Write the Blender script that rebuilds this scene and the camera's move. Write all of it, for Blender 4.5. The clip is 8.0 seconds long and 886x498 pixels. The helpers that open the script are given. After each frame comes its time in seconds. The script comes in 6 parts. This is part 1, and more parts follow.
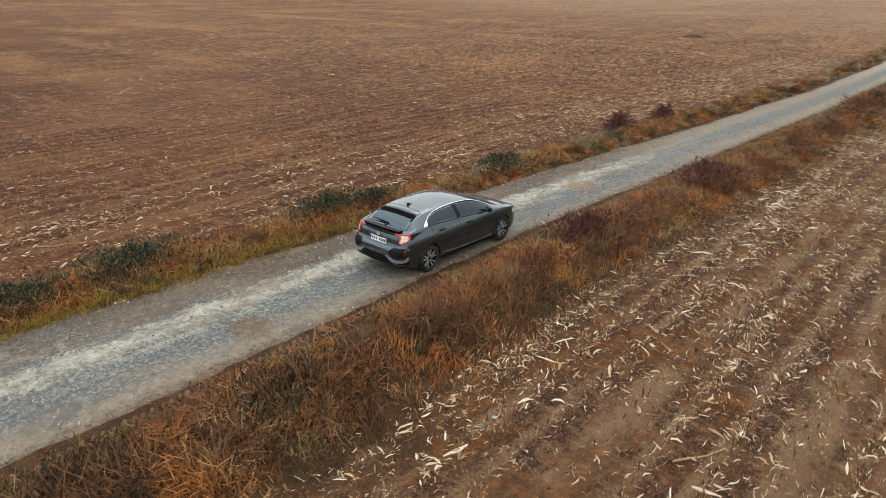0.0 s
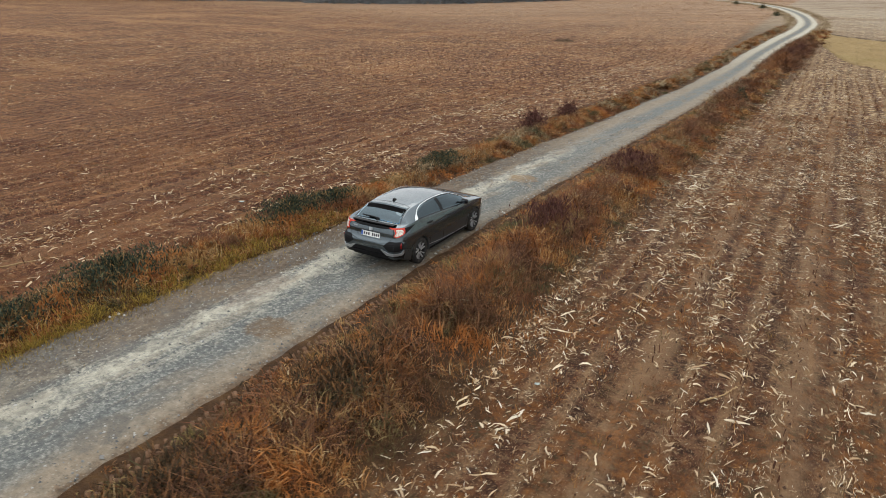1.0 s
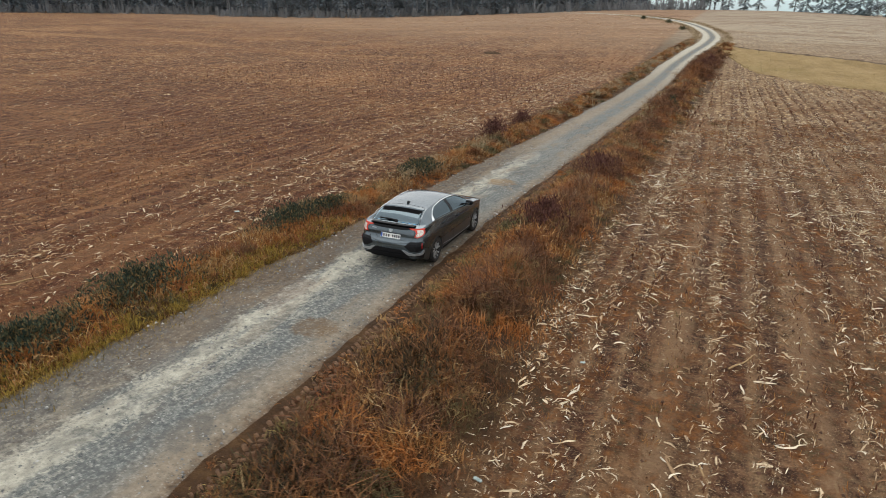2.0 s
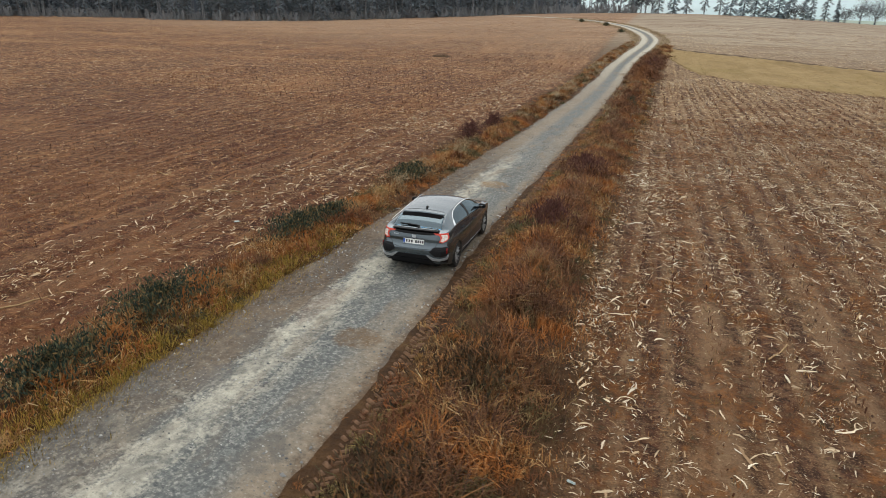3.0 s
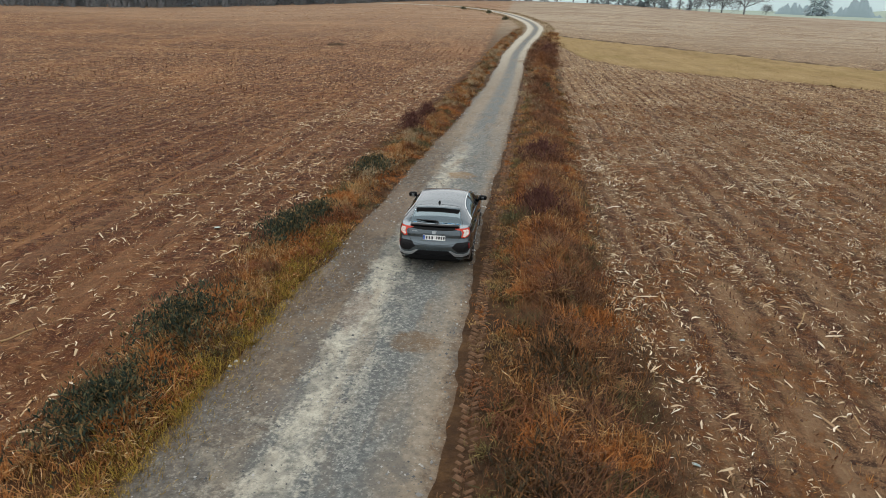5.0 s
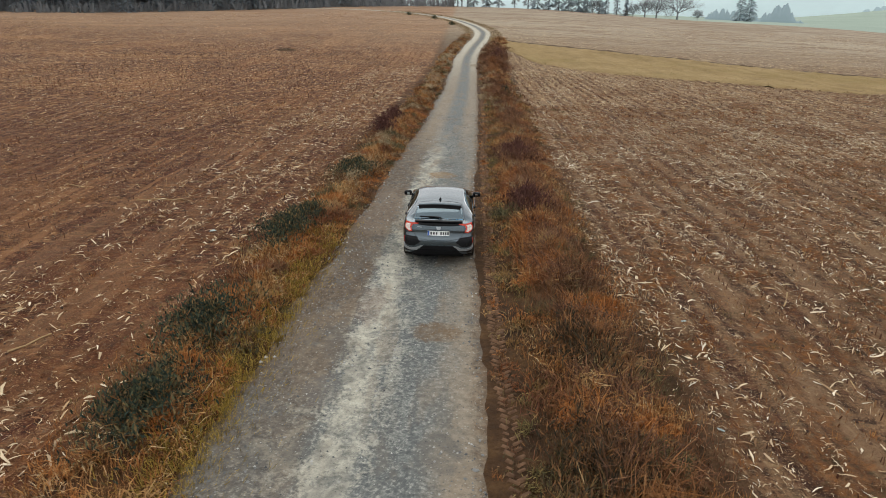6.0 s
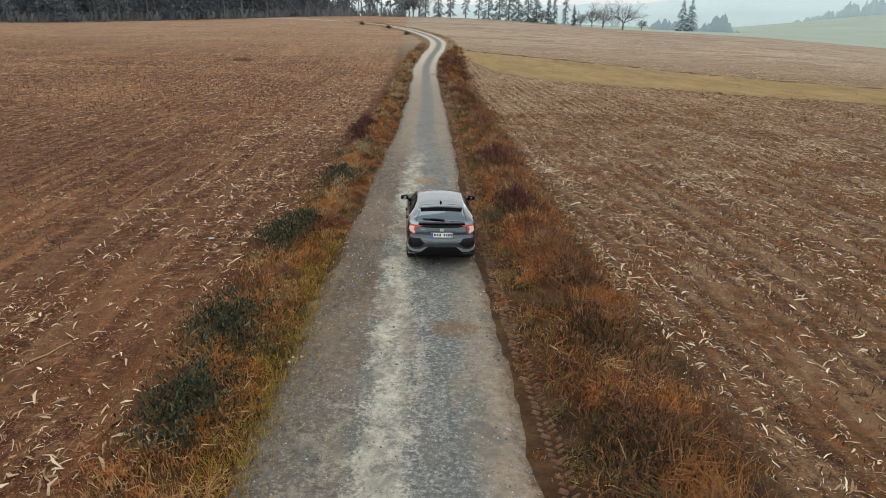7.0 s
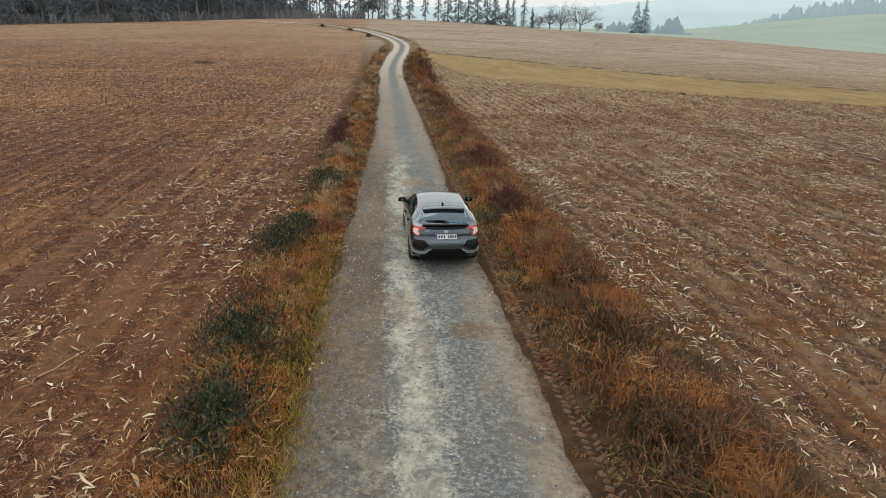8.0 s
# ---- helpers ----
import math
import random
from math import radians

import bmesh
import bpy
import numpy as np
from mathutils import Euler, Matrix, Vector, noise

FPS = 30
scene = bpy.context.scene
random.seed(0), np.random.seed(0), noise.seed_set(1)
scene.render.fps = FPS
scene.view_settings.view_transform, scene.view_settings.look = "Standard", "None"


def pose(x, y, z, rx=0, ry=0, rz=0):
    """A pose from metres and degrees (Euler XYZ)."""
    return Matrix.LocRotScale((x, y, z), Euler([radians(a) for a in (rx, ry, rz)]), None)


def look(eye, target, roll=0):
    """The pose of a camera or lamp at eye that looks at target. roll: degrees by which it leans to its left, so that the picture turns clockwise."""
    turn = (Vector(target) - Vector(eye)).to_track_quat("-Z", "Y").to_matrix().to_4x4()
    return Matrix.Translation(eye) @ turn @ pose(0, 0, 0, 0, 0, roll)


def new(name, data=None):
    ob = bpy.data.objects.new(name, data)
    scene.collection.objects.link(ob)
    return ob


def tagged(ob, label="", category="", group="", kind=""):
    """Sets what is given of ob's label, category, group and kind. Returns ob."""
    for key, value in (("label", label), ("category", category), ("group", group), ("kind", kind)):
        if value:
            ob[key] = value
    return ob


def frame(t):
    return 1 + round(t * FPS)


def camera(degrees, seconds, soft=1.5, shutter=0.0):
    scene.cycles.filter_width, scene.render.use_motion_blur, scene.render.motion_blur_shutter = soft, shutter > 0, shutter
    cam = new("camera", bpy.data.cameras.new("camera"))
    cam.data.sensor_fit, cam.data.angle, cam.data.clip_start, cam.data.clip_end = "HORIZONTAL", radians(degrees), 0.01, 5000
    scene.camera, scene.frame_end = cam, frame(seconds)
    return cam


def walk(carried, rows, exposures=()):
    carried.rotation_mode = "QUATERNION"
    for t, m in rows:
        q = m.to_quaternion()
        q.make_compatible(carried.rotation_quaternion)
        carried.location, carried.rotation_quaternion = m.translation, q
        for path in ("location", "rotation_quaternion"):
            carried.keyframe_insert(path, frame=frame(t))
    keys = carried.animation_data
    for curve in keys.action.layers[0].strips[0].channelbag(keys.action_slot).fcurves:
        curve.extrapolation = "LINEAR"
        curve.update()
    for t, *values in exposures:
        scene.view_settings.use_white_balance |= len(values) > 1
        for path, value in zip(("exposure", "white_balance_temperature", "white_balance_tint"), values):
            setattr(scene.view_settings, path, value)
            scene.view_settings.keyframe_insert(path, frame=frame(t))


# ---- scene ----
# A gravel farm track between harvested maize fields on a misty autumn day; a grey hatchback on the track.
# World: the hatchback's middle stands at the origin, y runs ahead along the track, z is up.
cam = camera(69.4, 8.0, soft=0.65, shutter=0.5)
ROWS = [
    (0.0, 10.12, -11.13, 6.07, 67.78, -0.09, 42.2),
    (0.5, 9.26, -12.22, 5.99, 67.89, -0.41, 35.85),
    (1.0, 8.46, -13.29, 6.00, 68.31, -0.62, 30.54),
    (1.5, 7.68, -14.27, 5.96, 68.94, -0.79, 26.51),
    (3.0, 4.95, -15.62, 5.91, 69.84, -0.93, 17.71),
    (3.5, 4.06, -15.62, 5.91, 69.53, -0.97, 14.98),
    (4.0, 3.25, -15.65, 5.93, 69.09, -1.04, 12.26),
    (4.5, 2.49, -15.77, 5.93, 68.92, -1.12, 9.57),
    (6.0, 0.47, -16.57, 5.81, 69.57, -1.24, 1.86),
    (6.5, -0.14, -16.89, 5.80, 70.05, -1.26, -0.34),
    (7.0, -0.72, -17.07, 5.77, 70.46, -1.27, -2.45),
    (7.5, -1.24, -17.08, 5.74, 70.68, -1.22, -4.32),
    (8.0, -1.76, -16.94, 5.72, 70.72, -1.27, -6.07),
]
walk(cam, [(t, pose(*p)) for t, *p in ROWS], [(0.0, 0.34), (1.5, 0.23), (4.0, 0.14), (8.0, 0.06)])

# ---- world and sun ----
SUN_UP, SUN_ROUND = 55.0, -25.0
world = bpy.data.worlds.new("overcast")
scene.world = world
world.use_nodes = True
wt = world.node_tree
sky = wt.nodes.new("ShaderNodeTexSky")
sky.sky_type = "NISHITA"
sky.sun_disc = False
sky.sun_elevation, sky.sun_rotation = radians(SUN_UP), radians(SUN_ROUND)
sky.air_density, sky.dust_density, sky.ozone_density = 1.0, 1.0, 1.0
pale = wt.nodes.new("ShaderNodeHueSaturation")
pale.inputs["Saturation"].default_value = 0.1
wt.links.new(sky.outputs[0], pale.inputs["Color"])
cloud = wt.nodes.new("ShaderNodeMix")
cloud.data_type = "RGBA"
cloud.inputs[0].default_value = 0.75
high = wt.nodes.new("ShaderNodeSeparateXYZ")
wt.links.new(wt.nodes.new("ShaderNodeTexCoord").outputs["Generated"], high.inputs[0])
deck = wt.nodes.new("ShaderNodeMapRange")
for i, v in enumerate((0.0, 0.0, 0.9, 9.0, 16.0)):
    deck.inputs[i].default_value = v
wt.links.new(high.outputs[2], deck.inputs[0])
tone = wt.nodes.new("ShaderNodeMix")
tone.data_type, tone.blend_type = "RGBA", "MULTIPLY"
tone.inputs[0].default_value = 1.0
tone.inputs[7].default_value = (0.97, 1.0, 1.01, 1)
wt.links.new(deck.outputs[0], tone.inputs[6])
wt.links.new(tone.outputs[2], cloud.inputs[7])
wt.links.new(pale.outputs[0], cloud.inputs[6])
wt.links.new(cloud.outputs[2], wt.nodes["Background"].inputs["Color"])
wt.nodes["Background"].inputs["Strength"].default_value = 0.1
sun = new("sun", bpy.data.lights.new("sun", "SUN"))
sun.data.energy, sun.data.angle, sun.data.color = 0.5, radians(40), (1.0, 0.96, 0.9)
down = Vector((math.sin(radians(SUN_ROUND)) * math.cos(radians(SUN_UP)), math.cos(radians(SUN_ROUND)) * math.cos(radians(SUN_UP)), math.sin(radians(SUN_UP))))
sun.matrix_world = look(down * 80, (0, 0, 0))


# ---- node helpers ----
def put(nt, socket, v):
    if isinstance(v, bpy.types.NodeSocket):
        nt.links.new(v, socket)
    elif isinstance(v, tuple) and len(v) == 3 and socket.type == "RGBA":
        socket.default_value = (*v, 1)
    else:
        socket.default_value = v


def material(name, rough=0.8, metal=0.0, color=None, spec=0.5):
    mat = bpy.data.materials.new(name)
    mat.use_nodes = True
    nt = mat.node_tree
    b = nt.nodes["Principled BSDF"]
    b.inputs["Roughness"].default_value = rough
    b.inputs["Metallic"].default_value = metal
    b.inputs["Specular IOR Level"].default_value = spec
    if color:
        b.inputs["Base Color"].default_value = (*color, 1)
    return mat, nt, b


def place(nt):
    return nt.nodes.new("ShaderNodeNewGeometry").outputs["Position"]


def axes(nt, v):
    n = nt.nodes.new("ShaderNodeSeparateXYZ")
    put(nt, n.inputs[0], v)
    return n.outputs[0], n.outputs[1], n.outputs[2]


def scaled(nt, v, sx, sy, sz, turn=0.0):
    n = nt.nodes.new("ShaderNodeMapping")
    put(nt, n.inputs["Vector"], v)
    n.inputs["Rotation"].default_value = (0, 0, radians(turn))
    n.inputs["Scale"].default_value = (sx, sy, sz)
    return n.outputs[0]


def grain(nt, v, scale, detail=4.0, rough=0.55, warp=0.0):
    n = nt.nodes.new("ShaderNodeTexNoise")
    put(nt, n.inputs["Vector"], v)
    n.inputs["Scale"].default_value, n.inputs["Detail"].default_value = scale, detail
    n.inputs["Roughness"].default_value, n.inputs["Distortion"].default_value = rough, warp
    return n.outputs["Fac"]


def cells(nt, v, scale):
    n = nt.nodes.new("ShaderNodeTexVoronoi")
    put(nt, n.inputs["Vector"], v)
    n.inputs["Scale"].default_value = scale
    return n.outputs["Distance"], n.outputs["Color"]


def calc(nt, op, a, b=0.0, c=0.0):
    n = nt.nodes.new("ShaderNodeMath")
    n.operation = op
    put(nt, n.inputs[0], a)
    put(nt, n.inputs[1], b)
    put(nt, n.inputs[2], c)
    return n.outputs[0]


def ease(nt, v, lo, hi, a=0.0, b=1.0):
    n = nt.nodes.new("ShaderNodeMapRange")
    n.interpolation_type = "SMOOTHSTEP"
    for i, q in enumerate((v, lo, hi, a, b)):
        put(nt, n.inputs[i], q)
    return n.outputs[0]


def blend(nt, f, a, b, kind="MIX"):
    n = nt.nodes.new("ShaderNodeMix")
    n.data_type, n.blend_type = "RGBA", kind
    put(nt, n.inputs[0], f)
    put(nt, n.inputs[6], a)
    put(nt, n.inputs[7], b)
    return n.outputs[2]


def ramp(nt, f, *stops):
    n = nt.nodes.new("ShaderNodeValToRGB")
    put(nt, n.inputs[0], f)
    e = n.color_ramp.elements
    while len(e) < len(stops):
        e.new(0.5)
    for el, (p, c) in zip(e, stops):
        el.position, el.color = p, (*c, 1)
    return n.outputs[0]


def relief(nt, b, h, dist, strength=1.0):
    n = nt.nodes.new("ShaderNodeBump")
    put(nt, n.inputs["Height"], h)
    n.inputs["Distance"].default_value, n.inputs["Strength"].default_value = dist, strength
    nt.links.new(n.outputs[0], b.inputs["Normal"])


def island(nt):
    return nt.nodes.new("ShaderNodeNewGeometry").outputs["Random Per Island"]


# ---- lie of the land ----
def knots(pairs):
    """A smooth curve through a few pairs (at, value)."""
    xs, ys = (np.array(q, float) for q in zip(*pairs))
    slope = np.gradient(ys, xs)

    def f(x):
        x = np.clip(np.asarray(x, float), xs[0], xs[-1])
        i = np.clip(np.searchsorted(xs, x) - 1, 0, len(xs) - 2)
        h = xs[i + 1] - xs[i]
        t = (x - xs[i]) / h
        return ((2 * t ** 3 - 3 * t ** 2 + 1) * ys[i] + (t ** 3 - 2 * t ** 2 + t) * h * slope[i]
                + (3 * t ** 2 - 2 * t ** 3) * ys[i + 1] + (t ** 3 - t ** 2) * h * slope[i + 1])
    return f


def step(x, lo, hi):
    t = np.clip((np.asarray(x, float) - lo) / (hi - lo), 0, 1)
    return t * t * (3 - 2 * t)


swell = knots([(-180, 1.5), (-90, 2.2), (-47, 2.7), (-28, 2.8), (-17, 5.0), (-8, 7.2), (6, 7.5), (17, 4.5), (27, 2.8), (41, -1.5), (60, -2), (90, 0), (180, 1.5)])
reach = knots([(0, 0), (68, 0), (103, 0.26), (150, 0.53), (200, 0.75), (260, 0.95), (330, 1.0), (3000, 1.0)])
road_mid = knots([(-60, -1.35), (-20, -1.1), (0, -0.85), (15, -0.3), (35, 0.2), (55, 0.5), (72, 0.9), (85, 2.0), (96, 3.2), (106, 3.7), (118, 2.8), (132, 0.5), (150, -4), (168, -11), (186, -20), (200, -29), (222, -45), (250, -70)])
road_half = knots([(-60, 2.15), (-20, 2.12), (-9, 2.06), (-3, 1.95), (3, 1.79), (12, 1.68), (35, 1.55), (60, 1.55), (250, 1.6)])


def lumps(x, y):
    """Fine unevenness between about -1 and 1."""
    return (np.sin(2.1 * x + 1.3 * np.sin(1.7 * y)) * np.sin(1.9 * y + 1.1 * np.sin(2.3 * x + 0.7))
            + 0.6 * np.sin(5.3 * x + 2.0 * np.sin(3.1 * y + 1)) * np.sin(4.7 * y + 1.6 * np.sin(4.1 * x)))


def drift(x, y):
    """Slow unevenness between about -1 and 1."""
    return np.sin(0.31 * x + 0.9 * np.sin(0.23 * y)) * np.sin(0.27 * y + 1.2 * np.sin(0.19 * x + 1))


def land(x, y):
    """Height of the ground, without the track's surface."""
    x, y = np.asarray(x, float), np.asarray(y, float)
    a, r = np.degrees(np.arctan2(x, y + 17)), np.hypot(x, y + 17) - 17
    z = swell(a) * reach(r) + 31 * step(r, 380, 860) * step(a, 21, 42) * (1 - step(a, 60, 110))
    d = x - road_mid(y)
    half = road_half(y)
    off = np.maximum(np.abs(d) - half, 0)
    fade = (1 - step(r, 60, 140))
    rough = step(off, 0.2, 1.0) * fade
    z = z + rough * (0.045 * lumps(x, y) + 0.06 * drift(x, y))
    right = d > 0
    z = z + np.where(right, 0.16 * np.exp(-((off - 1.5) / 0.8) ** 2) - 0.10 * step(off, 2.2, 4.0), 0.12 * np.exp(-((off - 1.1) / 0.6) ** 2) + 0.05 * step(off, 2, 4)) * fade
    field = step(off, 2.6, 3.6) * fade
    z = z + field * np.where(right, 0.028, 0.014) * np.cos(2 * math.pi * x / 0.75)
    return z - 0.035


# ---- mesh helpers ----
def mesh_of(name, verts, faces):
    """A mesh from arrays of corners and of faces, all with the same number of corners."""
    verts, faces = np.asarray(verts, np.float32), np.asarray(faces, np.int32)
    me = bpy.data.meshes.new(name)
    n, k = faces.shape
    me.vertices.add(len(verts))
    me.vertices.foreach_set("co", verts.ravel())
    me.loops.add(n * k)
    me.loops.foreach_set("vertex_index", faces.ravel())
    me.polygons.add(n)
    me.polygons.foreach_set("loop_start", np.arange(0, n * k, k, dtype=np.int32))
    me.update(calc_edges=True)
    me.validate()
    return me


def smooth(me, on=True):
    me.polygons.foreach_set("use_smooth", [on] * len(me.polygons))
    return me


def grid_faces(rows, cols, base=0):
    i, j = np.meshgrid(np.arange(rows - 1), np.arange(cols - 1), indexing="ij")
    a = base + i * cols + j
    return np.stack([a, a + 1, a + cols + 1, a + cols], -1).reshape(-1, 4)


def thing(name, me, mat, label="", category="", group="", kind=""):
    ob = new(name, me)
    if mat:
        me.materials.append(mat)
    return tagged(ob, label, category, group, kind)


def part(name, bm, mat, parent, label=""):
    """One mesh under a thing or a part, from a bmesh or a mesh."""
    me = bm
    if isinstance(bm, bmesh.types.BMesh):
        me = bpy.data.meshes.new(name)
        bmesh.ops.recalc_face_normals(bm, faces=bm.faces)
        bm.to_mesh(me)
        bm.free()
    ob = new(name, me)
    if mat and not me.materials:
        me.materials.append(mat)
    ob.parent = parent
    return tagged(ob, label)


rng = np.random.default_rng(7)


# ---- materials of the ground ----
def straw_flecks(nt, p, scale, lo, hi):
    """Short pale strands lying about in two directions."""
    a = grain(nt, scaled(nt, p, 1.0, 0.22, 1, 25), scale, 2.0, 0.5)
    b = grain(nt, scaled(nt, p, 0.2, 1.0, 1, -15), scale * 1.1, 2.0, 0.5)
    return calc(nt, "MAXIMUM", ease(nt, a, lo, hi), ease(nt, b, lo, hi))


ground_mat, nt, b = material("field_soil", 0.95, spec=0.2)
p = place(nt)
px, py, pz = axes(nt, p)
big = grain(nt, scaled(nt, p, 1, 0.45, 1), 0.09, 4.0, 0.6, 0.4)
mid = grain(nt, p, 1.3, 5.0, 0.65)
fine = grain(nt, p, 14, 4.0, 0.7)
soil_right = ramp(nt, mid, (0.3, (0.042, 0.019, 0.011)), (0.5, (0.125, 0.064, 0.037)), (0.7, (0.245, 0.15, 0.09)))
soil_right = blend(nt, ease(nt, px, 11, 5, 0, 0.6), soil_right, ramp(nt, mid, (0.3, (0.034, 0.013, 0.008)), (0.5, (0.105, 0.042, 0.022)), (0.7, (0.2, 0.1, 0.055))))
soil_left = ramp(nt, mid, (0.3, (0.028, 0.009, 0.006)), (0.5, (0.082, 0.029, 0.015)), (0.7, (0.17, 0.078, 0.042)))
left = ease(nt, px, -3.5, -2.0, 1.0, 0.0)
soil = blend(nt, left, soil_right, soil_left)
soil = blend(nt, ease(nt, big, 0.51, 0.61, 0, 0.6), soil, (0.21, 0.125, 0.07))
soil = blend(nt, ease(nt, big, 0.49, 0.4, 0, 0.75), soil, (0.075, 0.026, 0.015))
streak = grain(nt, scaled(nt, p, 1, 0.09, 1, 4), 0.8, 4.0, 0.65, 0.3)
soil = blend(nt, ease(nt, streak, 0.52, 0.62, 0, 0.5), soil, (0.2, 0.118, 0.066))
soil = blend(nt, ease(nt, streak, 0.48, 0.38, 0, 0.6), soil, (0.065, 0.025, 0.014))
band = grain(nt, scaled(nt, p, 0.8, 0.3, 1, -35), 0.16, 5.0, 0.65, 0.8)
soil = blend(nt, calc(nt, "MULTIPLY", left, ease(nt, band, 0.52, 0.42, 0, 0.75)), soil, (0.042, 0.014, 0.01))
sweep = grain(nt, scaled(nt, p, 0.35, 1.0, 1, 12), 0.11, 5.0, 0.6, 0.5)
soil = blend(nt, calc(nt, "MULTIPLY", left, ease(nt, sweep, 0.53, 0.63, 0, 0.7)), soil, (0.27, 0.165, 0.085))
soil = blend(nt, calc(nt, "MULTIPLY", left, ease(nt, sweep, 0.49, 0.4, 0, 0.85)), soil, (0.045, 0.0125, 0.0085))
soil = blend(nt, calc(nt, "MULTIPLY", calc(nt, "MULTIPLY", left, ease(nt, px, -45, -15)), ease(nt, py, 95, 15, 0, 0.68)), soil, (0.062, 0.0175, 0.0098))
wisps = grain(nt, scaled(nt, p, 0.3, 1.6, 1, 18), 1.1, 4.0, 0.65, 0.4)
soil = blend(nt, calc(nt, "MULTIPLY", left, ease(nt, wisps, 0.54, 0.64, 0, 0.45)), soil, (0.3, 0.19, 0.1))
clod = grain(nt, p, 4.6, 3.0, 0.6)
soil = blend(nt, ease(nt, clod, 0.5, 0.4, 0, 0.8), soil, (0.026, 0.011, 0.007))
soil = blend(nt, ease(nt, clod, 0.55, 0.66, 0, 0.45), soil, (0.25, 0.15, 0.085))
soil = blend(nt, calc(nt, "MULTIPLY", left, ease(nt, band, 0.54, 0.63, 0, 0.45)), soil, (0.2, 0.105, 0.052))
wob = grain(nt, scaled(nt, p, 1, 0.3, 1), 0.7, 3.0)
rowx = calc(nt, "ADD", px, calc(nt, "MULTIPLY", wob, 0.3))
rows_ = calc(nt, "COSINE", calc(nt, "MULTIPLY", rowx, 2 * math.pi / 0.75))
soil = blend(nt, calc(nt, "MULTIPLY", ease(nt, rows_, 0.2, 1.0, 0, 0.55), ease(nt, px, -4, 4, 0.4, 1.0)), soil, (0.24, 0.155, 0.094))
soil = blend(nt, calc(nt, "MULTIPLY", calc(nt, "MULTIPLY", ease(nt, rows_, 0.0, -0.9, 0, 0.6), ease(nt, px, -4, 4, 0.3, 1.0)), ease(nt, grain(nt, scaled(nt, p, 1, 0.4, 1), 1.0, 3.0), 0.4, 0.6)), soil, (0.045, 0.02, 0.012))
soil = blend(nt, ease(nt, fine, 0.48, 0.64, 0.0, 0.55), soil, (0.03, 0.014, 0.008))
soil = blend(nt, ease(nt, grain(nt, p, 33, 2.0, 0.6), 0.55, 0.66, 0.0, 0.5), soil, (0.36, 0.245, 0.15))
for tx, tw, most in ((6.7, 0.26, 0.75), (9.05, 0.26, 0.75), (11.95, 0.27, 0.65), (14.3, 0.27, 0.6), (-7.4, 0.3, 0.35), (-9.6, 0.3, 0.35)):
    m = calc(nt, "ABSOLUTE", calc(nt, "SUBTRACT", calc(nt, "ADD", px, calc(nt, "MULTIPLY_ADD", wob, 0.5, -0.25)), tx))
    m = ease(nt, calc(nt, "ADD", m, calc(nt, "MULTIPLY", calc(nt, "SUBTRACT", mid, 0.5), 0.5)), tw * 0.4, tw * 1.3, most, 0.0)
    m = calc(nt, "MULTIPLY", m, ease(nt, py, 35, 62, 1, 0.2))
    soil = blend(nt, m, soil, (0.215, 0.135, 0.083))
soil = blend(nt, calc(nt, "MULTIPLY", straw_flecks(nt, p, 6.0, 0.59, 0.66), calc(nt, "MULTIPLY", ease(nt, py, 8, 40, 0.1, 0.85), ease(nt, px, -6, 4, 0.8, 1.0))), soil, (0.5, 0.37, 0.225))
lines = grain(nt, scaled(nt, p, 1, 0.05, 1, 7), 2.6, 3.0, 0.6)
soil = blend(nt, calc(nt, "MULTIPLY", ease(nt, lines, 0.56, 0.64), ease(nt, big, 0.35, 0.6, 0.25, 0.6)), soil, (0.25, 0.145, 0.08))
shoots = calc(nt, "MULTIPLY", ease(nt, grain(nt, scaled(nt, p, 1, 0.6, 1), 0.55, 6.0, 0.75), 0.47, 0.58, 0.0, 0.75), ease(nt, py, 30, 55, 1, 0.2))
shoots = calc(nt, "MULTIPLY", shoots, ease(nt, px, -10, 4, 0.3, 1.0))
soil = blend(nt, shoots, soil, ramp(nt, grain(nt, p, 3.5, 6.0, 0.8), (0.36, (0.04, 0.038, 0.018)), (0.48, (0.09, 0.038, 0.016)), (0.62, (0.23, 0.092, 0.026))))
turf = ramp(nt, grain(nt, p, 1.6, 5.0, 0.7), (0.3, (0.025, 0.015, 0.009)), (0.5, (0.065, 0.034, 0.016)), (0.7, (0.12, 0.068, 0.03)))
pxs = calc(nt, "SUBTRACT", px, calc(nt, "MULTIPLY", ease(nt, py, 0, 75, 0, 75), 0.02))
edge = calc(nt, "ADD", pxs, calc(nt, "MULTIPLY_ADD", grain(nt, p, 0.8, 4.0), 1.6, -0.8))
banks = calc(nt, "MULTIPLY", ease(nt, edge, -5.2, -4.4), ease(nt, edge, 4.9, 4.1))
banks = calc(nt, "MULTIPLY", banks, ease(nt, py, 95, 115, 1, 0))
soil = blend(nt, banks, soil, turf)
# Mist is put into the soil colour: paler and greyer with distance.
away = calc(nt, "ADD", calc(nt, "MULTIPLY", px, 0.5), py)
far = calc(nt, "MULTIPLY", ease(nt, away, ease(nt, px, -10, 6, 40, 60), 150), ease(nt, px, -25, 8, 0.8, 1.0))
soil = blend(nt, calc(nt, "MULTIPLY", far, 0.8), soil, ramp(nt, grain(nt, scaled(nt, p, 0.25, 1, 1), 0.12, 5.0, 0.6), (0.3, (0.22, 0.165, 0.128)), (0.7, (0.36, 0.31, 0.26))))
crop = grain(nt, scaled(nt, p, 0.22, 1, 1, 27), 0.5, 6.0, 0.72)
